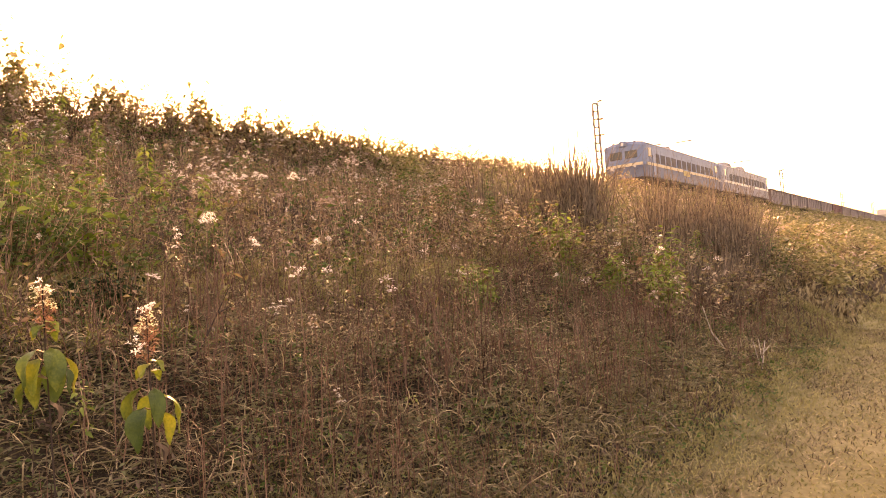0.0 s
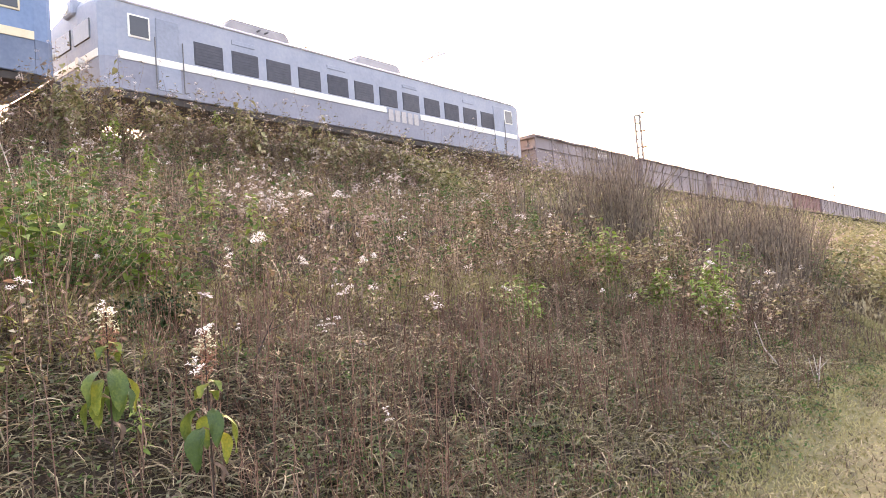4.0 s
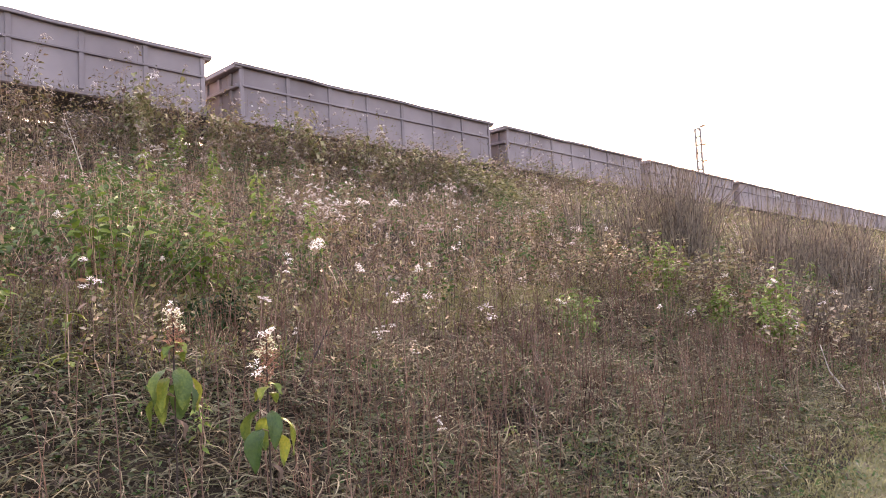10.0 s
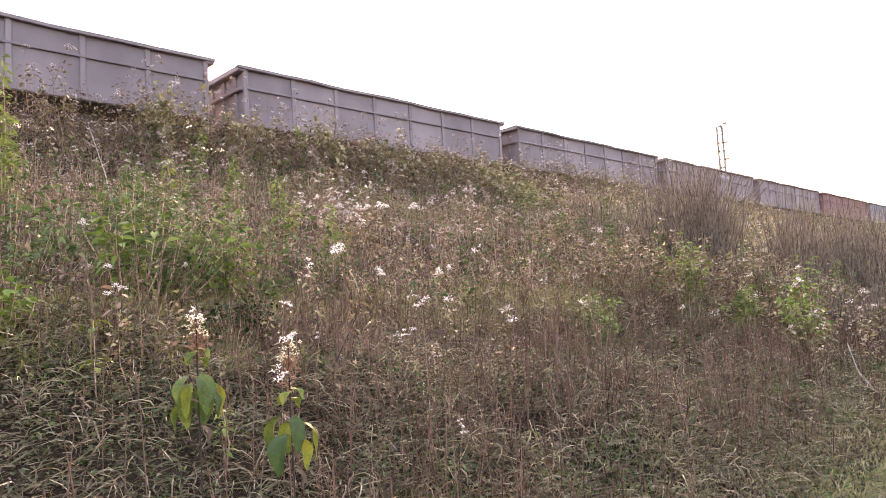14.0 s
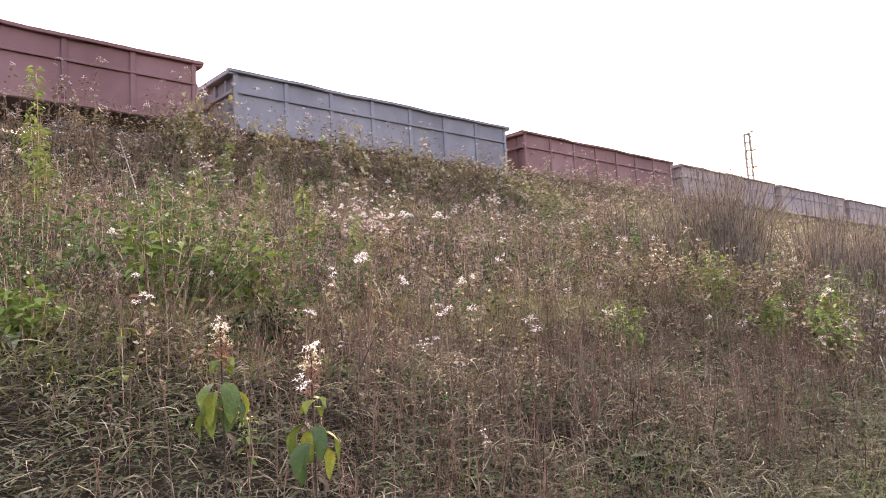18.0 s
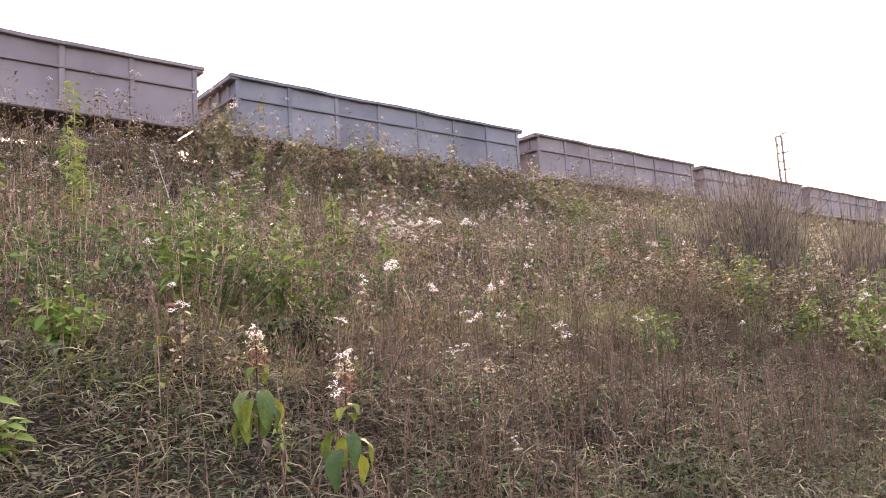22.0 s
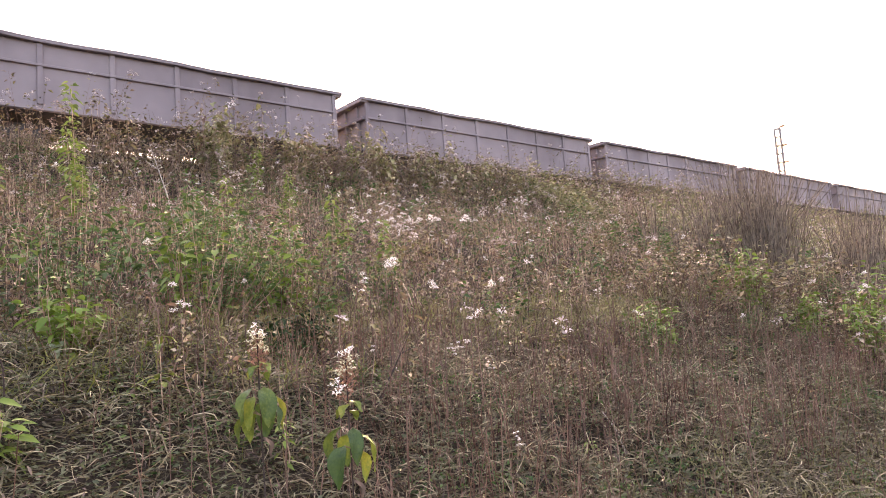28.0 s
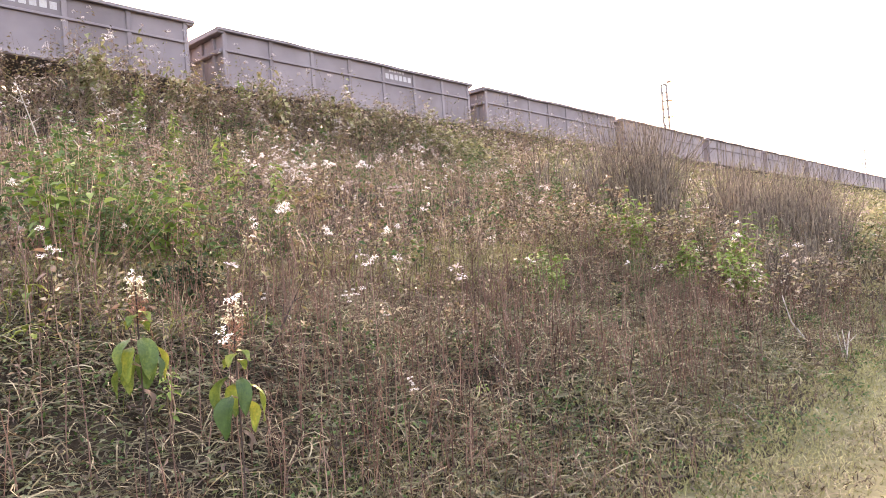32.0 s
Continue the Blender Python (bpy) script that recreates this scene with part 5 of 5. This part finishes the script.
def glory_bower(x, y, head_z, node_z, azimuths, second):
    """A shrub seedling with drooping broad leaves under one upright panicle."""
    z0 = float(ground_z(x, y))
    plant = tagged(new("flowering_shrub"), "flowering shrub with drooping broad leaves and white blossom", "shrub", "broad-leaved flowering shrubs in front")
    plant.matrix_basis = Matrix.Translation((x, y, z0))
    top, nod = head_z - z0, node_z - z0
    bm = rodded((0.02, 0.03, -0.05), (0.01, 0.01, nod * 0.5), 0.0032, 0.0028)
    rod(bm, (0.01, 0.01, nod * 0.5), (0, 0, nod), 0.0028, 0.0026)
    rod(bm, (0, 0, nod), (0, 0, top - 0.02), 0.003, 0.002)
    part("stem", bm, BARK_DARK, plant)
    for k, a in enumerate(azimuths):
        size = (0.125, 0.13, 0.135, 0.125, 0.14, 0.115, 0.1, 0.12)[k % 8]
        root = (0.03 * math.cos(a), 0.03 * math.sin(a), nod - 0.025 * (k % 4))
        stalk = part("leaf_stalk", rodded((0, 0, root[2] - 0.012), root, 0.0022, 0.0018, sides=6), STEM, plant)
        broad_leaf("leaf", root, (math.cos(a), math.sin(a)), size, size * (0.34 + 0.07 * (k % 3)), 2.6 + 0.4 * (k % 3), plant, (BIG_LEAF, YELLOW_LEAF)[k % 2])
    for k in range(4):
        a = k * 1.6 + 0.4
        broad_leaf("leaf", (0, 0, nod + 0.05 + 0.01 * k), (math.cos(a), math.sin(a)), 0.06, 0.03, 1.2, plant, YELLOW_LEAF)
    broad_leaf("withered_leaf", (0.005, 0.0, nod - 0.16), (0.6, -0.8), 0.07, 0.03, 2.6, plant, CHAFF)
    def cluster(name, z0_, z1, r, n, size, mat):
        c = np.stack([np.zeros(n), np.zeros(n), dice.uniform(z0_, z1, n)], 1)
        a = dice.uniform(0, 2 * np.pi, n)
        q = dice.uniform(0.3, 1, n) * r
        c += np.stack([np.cos(a) * q, np.sin(a) * q, np.zeros(n)], 1)
        twigs = rods(np.stack([np.zeros(n), np.zeros(n), c[:, 2] - 0.02], 1), c, np.full(n, 0.001), np.full(n, 0.0008))
        tagged(sheet("flower_truss", *twigs, CALYX, plant), kind="stuff")
        tagged(sheet(name, *rosettes(c, np.full(n, size * 0.6), 7, np.full(n, size), np.full(n, size * 0.55)), mat, plant), kind="stuff")
    cluster("calyx", top - 0.15, top - 0.06, 0.032, 26, 0.010, CALYX)
    cluster("bud_spike", top - 0.08, top - 0.015, 0.034, 34, 0.009, BUD)
    cluster("blossom", top - 0.03, top + 0.008, 0.024, 9, 0.011, PETAL)
    if second:
        dx, dy, z = second
        c = np.array([[dx, dy, z - z0]])
        c = np.repeat(c, 9, 0) + dice.normal(0, 0.012, (9, 3))
        sheet("flower_stalk", *rods(np.array([[0, 0, z - z0 - 0.06]]), c[:1], np.array([0.0015]), np.array([0.001])), CALYX, plant)
        sheet("side_blossom", *rosettes(c, np.full(9, 0.007), 6, np.full(9, 0.011), np.full(9, 0.006)), PETAL, plant)
    return plant


glory_bower(1, 2.19, 1.565, 1.37, (-2.9, -0.2, 0.9, 2.4, -1.7, 3.6, -1.0, 1.7), None)
glory_bower(1.16, 1.92, 1.475, 1.237, (-1.9, -0.6, -2.8, 0.4, 2.0, 1.2), (-0.06, -0.05, 1.36))


PALE_LEAF = material("pale_grey_green_leaf", [(0.16, 0.2, 0.12), (0.27, 0.31, 0.2), (0.4, 0.43, 0.31)], 0.5, scale=14.0, through_light=0.2, bump=0.25)


def low_plant(name, label, x, y, tall, azimuths, size, wide, droop, mat, category):
    """One thin stalk with a few broad leaves at its top."""
    thing = tagged(new(name), label, category)
    thing.matrix_basis = Matrix.Translation((x, y, float(ground_z(x, y))))
    part("stem", rodded((0.01, 0, -0.04), (0, 0, tall), 0.0035, 0.002, sides=6), STEM, thing)
    for k, a in enumerate(azimuths):
        root = (0.012 * math.cos(a), 0.012 * math.sin(a), tall - 0.02 * (k % 3))
        broad_leaf("leaf", root, (math.cos(a), math.sin(a)), size * (1.0 - 0.1 * (k % 3)), size * wide, droop + 0.3 * (k % 2), thing, mat)


low_plant("pale_leaved_sapling", "young plant with pale grey-green drooping leaves", 0.84, 4.05, 0.15, (-0.5, 2.9, -2.2, 1.3), 0.15, 0.42, 2.0, PALE_LEAF, "sapling")
low_plant("low_herb", "low herb with spreading yellow-green leaves", 1.21, 3.72, 0.24, (-0.4, 2.8, -2.0, 1.2), 0.085, 0.4, 0.9, YELLOW_LEAF, "herb")
low_plant("low_herb", "low herb with spreading yellow-green leaves", 1.11, 3.42, 0.22, (-0.3, 3.0, -1.6, 1.5, 0.6), 0.075, 0.42, 0.6, YELLOW_LEAF, "herb")


def shrub(name, label, x, y, tall, wide, stems, per, leaf, mat, category="shrub", stem_mat=STEM, group="", broad=0.43, droop=0.3):
    """Several leaning stems that carry leaves of one kind."""
    thing = tagged(new(name), label, category, group)
    thing.matrix_basis = Matrix.Translation((x, y, float(ground_z(x, y))))
    a = dice.uniform(0, 2 * np.pi, stems)
    r = dice.uniform(0.1, 1, stems) * wide / 2
    tip = np.stack([np.cos(a) * r, np.sin(a) * r, tall * dice.uniform(0.55, 1.05, stems) * (1 - 0.25 * (2 * r / wide) ** 2)], 1)
    foot = tip * (0.12, 0.12, 0) - (0, 0, 0.05)
    tagged(sheet("framework", *rods(foot, tip, np.full(stems, 0.004 + 0.002 * tall), np.full(stems, 0.0015), np.stack([np.cos(a) * 0.03, np.sin(a) * 0.03, np.zeros(stems)], 1)), stem_mat, thing), kind="stuff")
    n = stems * per
    u = np.tile(np.linspace(0.3, 1.0, per), stems)[:, None] + dice.normal(0, 0.03, (n, 1))
    at = np.repeat(foot, per, 0) + np.repeat(tip - foot, per, 0) * u
    b = dice.uniform(0, 2 * np.pi, n)
    way = np.stack([np.cos(b), np.sin(b), dice.normal(0.1, 0.35, n)], 1)
    tagged(sheet("foliage", *ovals(at + way * leaf * 0.3, way, (size := leaf * dice.uniform(0.6, 1.25, n)), size * broad * dice.uniform(0.85, 1.15, n), droop), mat, thing), kind="stuff")
    return thing


def column_weed(x, y, tall, wide, leaf, low=0.3):
    """Upright weed: a few stems ringed with hanging leaves, thickest at the top."""
    thing = tagged(new("yellow_green_weed"), "tall upright weed with fresh hanging yellow-green leaves", "weed", "yellow-green weeds")
    thing.matrix_basis = Matrix.Translation((x, y, float(ground_z(x, y))))
    for s in range(3 if tall > 0.4 else 1):
        a = s * 2.1 + x
        off = (0 if s == 0 else wide * 0.3)
        high = tall * (1.0, 0.72, 0.5)[s]
        foot = np.array([[math.cos(a) * off * 0.3, math.sin(a) * off * 0.3, -0.04]])
        tip = np.array([[math.cos(a) * off, math.sin(a) * off, high]])
        sheet("stem", *rods(foot, tip, np.array([0.005]), np.array([0.002]), np.array([[0.02, -0.02, 0]])), STEM, thing)
        n = int(26 + 34 * high)
        u = low + (1 - low) * dice.uniform(0, 1, n) ** 0.6
        at = foot + (tip - foot) * u[:, None]
        b = dice.uniform(0, 2 * np.pi, n)
        way = np.stack([np.cos(b), np.sin(b), dice.uniform(-0.3, 0.6, n)], 1)
        size = leaf * dice.uniform(0.55, 1.2, n) * (1.15 - 0.45 * u)
        tagged(sheet("foliage", *ovals(at + way * 0.02, way, size, size * 0.42, 0.5), LIME, thing), kind="stuff")


def shrubs():
    for x, y, tall, wide, stems, per, leaf in ((2.03, 5.0, 0.95, 1.4, 46, 26, 0.08), (2.81, 5.5, 0.85, 1.1, 32, 24, 0.085), (1.2, 5.4, 0.95, 1.1, 32, 24, 0.08), (2.45, 6.2, 1.0, 1.0, 24, 22, 0.1), (3.69, 5.2, 0.5, 0.7, 18, 16, 0.07), (0.43, 5.9, 0.8, 0.9, 24, 22, 0.09), (1.97, 3.95, 0.3, 0.6, 26, 12, 0.045), (5.5, 3.65, 0.55, 0.8, 26, 20, 0.05), (9.2, 3.6, 0.6, 0.7, 22, 18, 0.06), (12.29, 5.2, 1.3, 0.7, 22, 22, 0.08), (7.31, 3.1, 0.45, 0.5, 16, 14, 0.06), (7.1, 3.6, 0.5, 0.6, 16, 14, 0.05)):
        shrub("green_bush", "feathery green bush among the dry weeds", x, y, tall, wide, stems, int(per * 1.8), leaf * 0.62, LEAF, "bush", group="green bushes")
    for x, y, tall, wide, stems, per, leaf in ((0.87, 4.1, 0.4, 0.42, 26, 14, 0.075), (8.01, 2.8, 0.75, 0.65, 26, 18, 0.09), (0.38, 3.3, 0.3, 0.3, 8, 8, 0.1), (1.77, 4.75, 0.95, 0.6, 12, 14, 0.1), (2.64, 5.1, 0.9, 0.6, 12, 14, 0.1)):
        shrub("leafy_bush", "bright green broad-leaved bush", x, y, tall, wide, stems, per, leaf, FRESH, "bush", group="green bushes")
    for x, y, tall, wide in ((1.75, 7.62, 1.4, 0.3), (1.1, 8.5, 1.3, 0.7), (2.29, 9.6, 0.9, 0.5), (6.24, 12.65, 0.9, 0.5), (5.38, 9.9, 0.8, 0.5), (9.72, 14.6, 0.8, 0.5), (3.33, 7.6, 0.7, 0.5), (3.96, 6.4, 0.75, 0.6), (4.23, 5.9, 0.6, 0.5), (8.13, 4.15, 0.5, 0.7), (11.8, 3.5, 0.7, 0.4), (1.47, 2.95, 0.3, 0.2), (3.35, 2.75, 0.2, 0.15)):
        column_weed(x, y, tall * (1.25 if tall > 0.4 else 1.0), wide, 0.085 + 0.004 * y if tall > 0.4 else 0.05)
    # stands for the shaded cavity under the weeds: leaf colour darkened for it
    shrub("green_bush", "low dense green bush at the foot of the weeds, coloured dark for shade", 2.38, 4.42, 0.4, 0.62, 90, 16, 0.055, SHADED_LEAF, "bush", group="green bushes")
    for x, y, tall, wide in ((7.9, 4.0, 0.75, 0.6), (7.74, 3.27, 0.5, 0.5), (8.75, 3.05, 0.85, 0.6), (6.15, 4.15, 0.34, 0.6), (5.95, 3.95, 0.26, 0.4)):
        shrub("leafy_bush", "light green leafy bush among dry stalks", x, y, tall * 1.15, wide, 22, 18, 0.085, FRESH, "bush", group="green bushes")
    shrub("withered_bush", "withered reddish-purple bush on the bank", 14.14, 9.7, 1.4, 1.4, 70, 24, 0.06, STEM, "bush")
    for i in range(30):
        x, y = dice.uniform(1.3, 14.8), dice.uniform(12.9, 14.7)
        shrub("broad_leaved_shrub", "tall half-withered broad-leaved shrub on the crest", x, y, dice.uniform(0.7, 1.75) * (1.0 if x < 10 else 0.75), 0.7, 4, 11, 0.12, OLIVE if i % 3 else FADED, "shrub", group="shrubs on the crest", broad=0.72, droop=0.7)
    for i in range(34):
        x, y = 5.9 + 8.5 * dice.uniform(0, 1) ** 1.4, dice.uniform(13.8, 14.9)
        shrub("broad_leaved_shrub", "lanky broad-leaved shrub standing above the crest", x, y, dice.uniform(0.95, 1.75), 0.6, 4, 13, 0.13, BANK_GREEN, "shrub", group="shrubs on the crest", broad=0.75, droop=0.7)
    # leafy bushes before the tall grass
    for x, y, tall, wide, mat in ((8.84, 4.3, 0.9, 0.8, OLIVE), (9.72, 4.0, 1.0, 0.7, BANK_GREEN), (10.82, 4.0, 1.1, 0.8, OLIVE), (11.59, 3.4, 0.8, 0.7, LEAF), (12.78, 3.3, 0.9, 0.8, OLIVE), (13.76, 2.9, 0.9, 0.9, LEAF), (9.31, 5.6, 1.0, 0.8, OLIVE), (15, 3.6, 1.1, 1.0, OLIVE), (16.17, 3.0, 1.0, 1.0, LEAF), (8.55, 6.2, 0.9, 0.9, OLIVE), (7.59, 7.0, 0.8, 0.8, LEAF), (10.21, 7.4, 0.9, 1.0, OLIVE), (12.39, 7.0, 1.0, 1.1, LEAF), (15.3, 5.4, 1.2, 1.2, OLIVE), (18.69, 3.4, 1.1, 1.2, LEAF), (21.24, 4.2, 1.2, 1.4, OLIVE)):
        shrub("leafy_bush", "loose leafy bush beside the tall dry grass", x, y, tall, wide, 16, 20, 0.075, mat, "bush", group="bushes along the foot of the bank")


shrubs()


def branch(name, label, x, y, pieces, mat, thick):
    """A bare fallen or dead branch: pieces are (from, to) points over its foot."""
    thing = tagged(new(name), label, "branch")
    thing.matrix_basis = Matrix.Translation((x, y, float(ground_z(x, y))))
    for k, (a, b) in enumerate(pieces):
        part("limb" if k == 0 else "twig", rodded(a, b, thick * (1.0 if k == 0 else 0.6), thick * (0.7 if k == 0 else 0.3), sides=7), mat, thing)


PALE_WOOD = material("bleached_dead_wood", [(0.3, 0.26, 0.22), (0.45, 0.4, 0.34)], 0.9, scale=20, bump=0.3)
branch("dead_branch", "dark bare stick leaning in the dry grass", 2.26, 3.33, [((-0.04, 0, -0.03), (0.12, 0, 0.2)), ((0.12, 0, 0.2), (0.25, 0, 0.4)), ((0.1, 0, 0.17), (0.12, 0.02, 0.27)), ((0.17, 0, 0.28), (0.28, 0.02, 0.31))], BARK_DARK, 0.008)
branch("bleached_branch", "bleached dead branch by the path", 7.53, 1.95, [((0, 0, -0.02), (-0.12, 0.18, 0.3)), ((-0.12, 0.18, 0.3), (-0.15, 0.22, 0.5)), ((-0.15, 0.22, 0.5), (-0.1, 0.25, 0.56))], PALE_WOOD, 0.011)
branch("bleached_branch", "bleached forked twigs by the path", 7.55, 1.72, [((0, 0, -0.02), (0.16, -0.02, 0.28)), ((0, 0, 0.0), (0.02, 0.06, 0.3)), ((0.06, 0, 0.12), (0.2, 0.05, 0.3)), ((0.1, 0, 0.16), (0.26, -0.06, 0.24))], PALE_WOOD, 0.008)


def leaning_stalk(label, foot, tip, mat, thick):
    """One long thin stalk from a foot (x, y) to a tip at (x, y) and a height over the ground there."""
    x, y = foot
    z = float(ground_z(x, y))
    end = Vector((tip[0] - x, tip[1] - y, float(ground_z(tip[0], tip[1])) + tip[2] - z))
    thing = tagged(new("dead_stalk"), label, "stalk", "tall dead stalks")
    thing.matrix_basis = Matrix.Translation((x, y, z))
    mid = end * 0.55 + Vector((0.02, -0.01, 0.03 * end.length))
    bm = rodded((0, 0, -0.02), mid, thick, thick * 0.8, sides=6)
    rod(bm, mid, end, thick * 0.8, thick * 0.45, sides=6)
    part("stem", bm, mat, thing)
    for u, s in ((0.62, 1), (0.8, -1)):
        a = end * u + Vector((0, 0, 0.01))
        part("twig", rodded(a, a + Vector((0.09 * s, 0.03, 0.07)) * end.length, thick * 0.5, thick * 0.25, sides=5), mat, thing)


for foot, tip in (((6.43, 3.6), (8.53, 4.1, 0.12)), ((6.43, 2.75), (7.47, 2.84, 0.08)), ((5, 1.64), (5.07, 2.0, 0.06)), ((3.59, 2.66), (3.87, 3.07, 0.06))):
    leaning_stalk("long pale dead stalk lying in the dry grass", foot, tip, PALE_WOOD, 0.0055)
leaning_stalk("thin dark stalk lying in the dry grass", (2.75, 3.09), (3.21, 2.98, 0.1), BARK_DARK, 0.0035)
for foot, tip in (((2.79, 7.59), (2.49, 7.54, 1.15)), ((3.26, 7.35), (2.78, 7.3, 0.75))):
    leaning_stalk("tall pale dead stalk leaning among the weeds", foot, tip, PALE_WOOD, 0.008)
leaning_stalk("crooked dark stalk in the dry grass", (0.8, 5.49), (0.74, 5.44, 0.42), BARK_DARK, 0.006)
leaning_stalk("crooked dark stalk in the dry grass", (0.52, 3.61), (0.46, 3.56, 0.4), BARK_DARK, 0.005)


def tall_stalks():
    for k in range(16):
        x, y = dice.uniform(0.8, 9), dice.uniform(5.5, 11)
        tall = dice.uniform(0.8, 1.3)
        lean = dice.normal(0, 0.16, 2)
        thing = tagged(new("dead_stalk"), "tall pale dead stalk with a few side twigs", "stalk", "tall dead stalks")
        thing.matrix_basis = Matrix.Translation((x, y, float(ground_z(x, y))))
        tip = (lean[0] * tall, lean[1] * tall, tall)
        bm = rodded((0, 0, -0.03), (tip[0] * 0.4, tip[1] * 0.4, tall * 0.5), 0.0038, 0.003, sides=6)
        rod(bm, (tip[0] * 0.4, tip[1] * 0.4, tall * 0.5), tip, 0.003, 0.0012, sides=6)
        part("stem", bm, BARE_WOOD, thing)
        for j in range(4):
            u = 0.5 + 0.12 * j
            a = Vector(tip) * u
            part("twig", rodded(a, a + Vector((dice.normal(0, 0.1), dice.normal(0, 0.1), dice.uniform(0.06, 0.18))), 0.0018, 0.0008, sides=5), BARE_WOOD, thing)


tall_stalks()


def dry_stalk_things():
    """The stalks in front, each by itself: eight shapes, put down again and again."""
    shapes = []
    for k in range(8):
        tall = 0.34 + 0.05 * k
        bend = dice.normal(0, 0.06, 2)
        bm = bmesh.new()
        rings = []
        for u, r in ((-0.06, 0.0025), (0.3, 0.0023), (0.62, 0.0019), (1.0, 0.0009)):
            c = Vector((bend[0] * u * u, bend[1] * u * u, tall * u))
            rings.append([bm.verts.new(c + Vector((math.cos(a), math.sin(a), 0)) * r) for a in (0.2, 1.4, 2.7, 3.9, 5.2)])
        for a, b in zip(rings[:-1], rings[1:]):
            for q in range(5):
                bm.faces.new((a[q], a[(q + 1) % 5], b[(q + 1) % 5], b[q]))
        bm.faces.new(rings[-1])
        ob = part("dry_stalk", bm, STALK)
        shapes.append(tagged(ob, "thin bare dead reddish-brown stalk in the grass", "stalk", "dead stalks at the foot of the bank"))
    for i in range(250):
        x, y = dice.uniform(1.0, 7.5), dice.uniform(2.0, 4.6)
        m = Matrix.Translation((x, y, float(ground_z(x, y)))) @ Matrix.Rotation(dice.uniform(0, 6.2), 4, "Z") @ Matrix.Scale(dice.uniform(0.7, 1.25), 4)
        if i < 8:
            shapes[i].matrix_basis = m
        else:
            copy_thing(shapes[i % 8], m)


STALK = material("dead_stalk_bark", [(0.07, 0.036, 0.026), (0.16, 0.09, 0.065), (0.36, 0.25, 0.18)], 0.6, scale=0.2, bump=0)
dry_stalk_things()


def pebbles():
    n = 260
    p = spots(n, 1.5, 9.0, -0.6, 1.7)
    r = dice.uniform(0.006, 0.022, n)
    ring = np.array([(1, 0, 0), (0, 1, 0), (-1, 0, 0), (0, -1, 0), (0, 0, 0.8), (0, 0, -0.4)], float)
    v = p[:, None] + ring[None] * r[:, None, None] * dice.uniform(0.6, 1.3, (n, 6, 1)) + (0, 0, 0.008)
    tri = np.array([(0, 1, 4), (1, 2, 4), (2, 3, 4), (3, 0, 4), (1, 0, 5), (2, 1, 5), (3, 2, 5), (0, 3, 5)])
    stuff("pebbles", (v.reshape(-1, 3), (np.arange(n)[:, None, None] * 6 + tri[None]).reshape(-1, 3)), STONE, "small pebbles and clods on the path", "pebbles")


pebbles()


def far_house():
    """A flat-roofed house far down the line."""
    house = tagged(new("house"), "pale flat-roofed house far off beyond the railway line", "house")
    house.matrix_basis = Matrix.Translation((330, 22, 1.4))
    part("wall", boxed(0, 9, 0, 14, -6, 10.5, bevel=0.05), HOUSE_WALL, house)
    part("roof", boxed(-0.4, 9.4, -0.4, 14.4, 10.5, 10.9, bevel=0.05), CONCRETE, house)
    part("parapet", boxed(0, 9, 0, 5, 10.9, 13.0, bevel=0.05), HOUSE_WALL, house)
    for y in (2.0, 6.0, 10.5):
        window = part("window", boxed(-0.05, 0.06, y, y + 1.4, 6.5, 8.0), DARK_GLASS, house)
        part("sill", boxed(-0.15, 0.05, y - 0.1, y + 1.5, 6.35, 6.49), CONCRETE, window)


far_house()


# ---- what moves ----
def motions():
    for vehicle, offset in TRAIN:
        walk(vehicle, [(t, pose(x + offset, CENTRE, RAIL_TOP)) for t, x in PROGRESS])


motions()
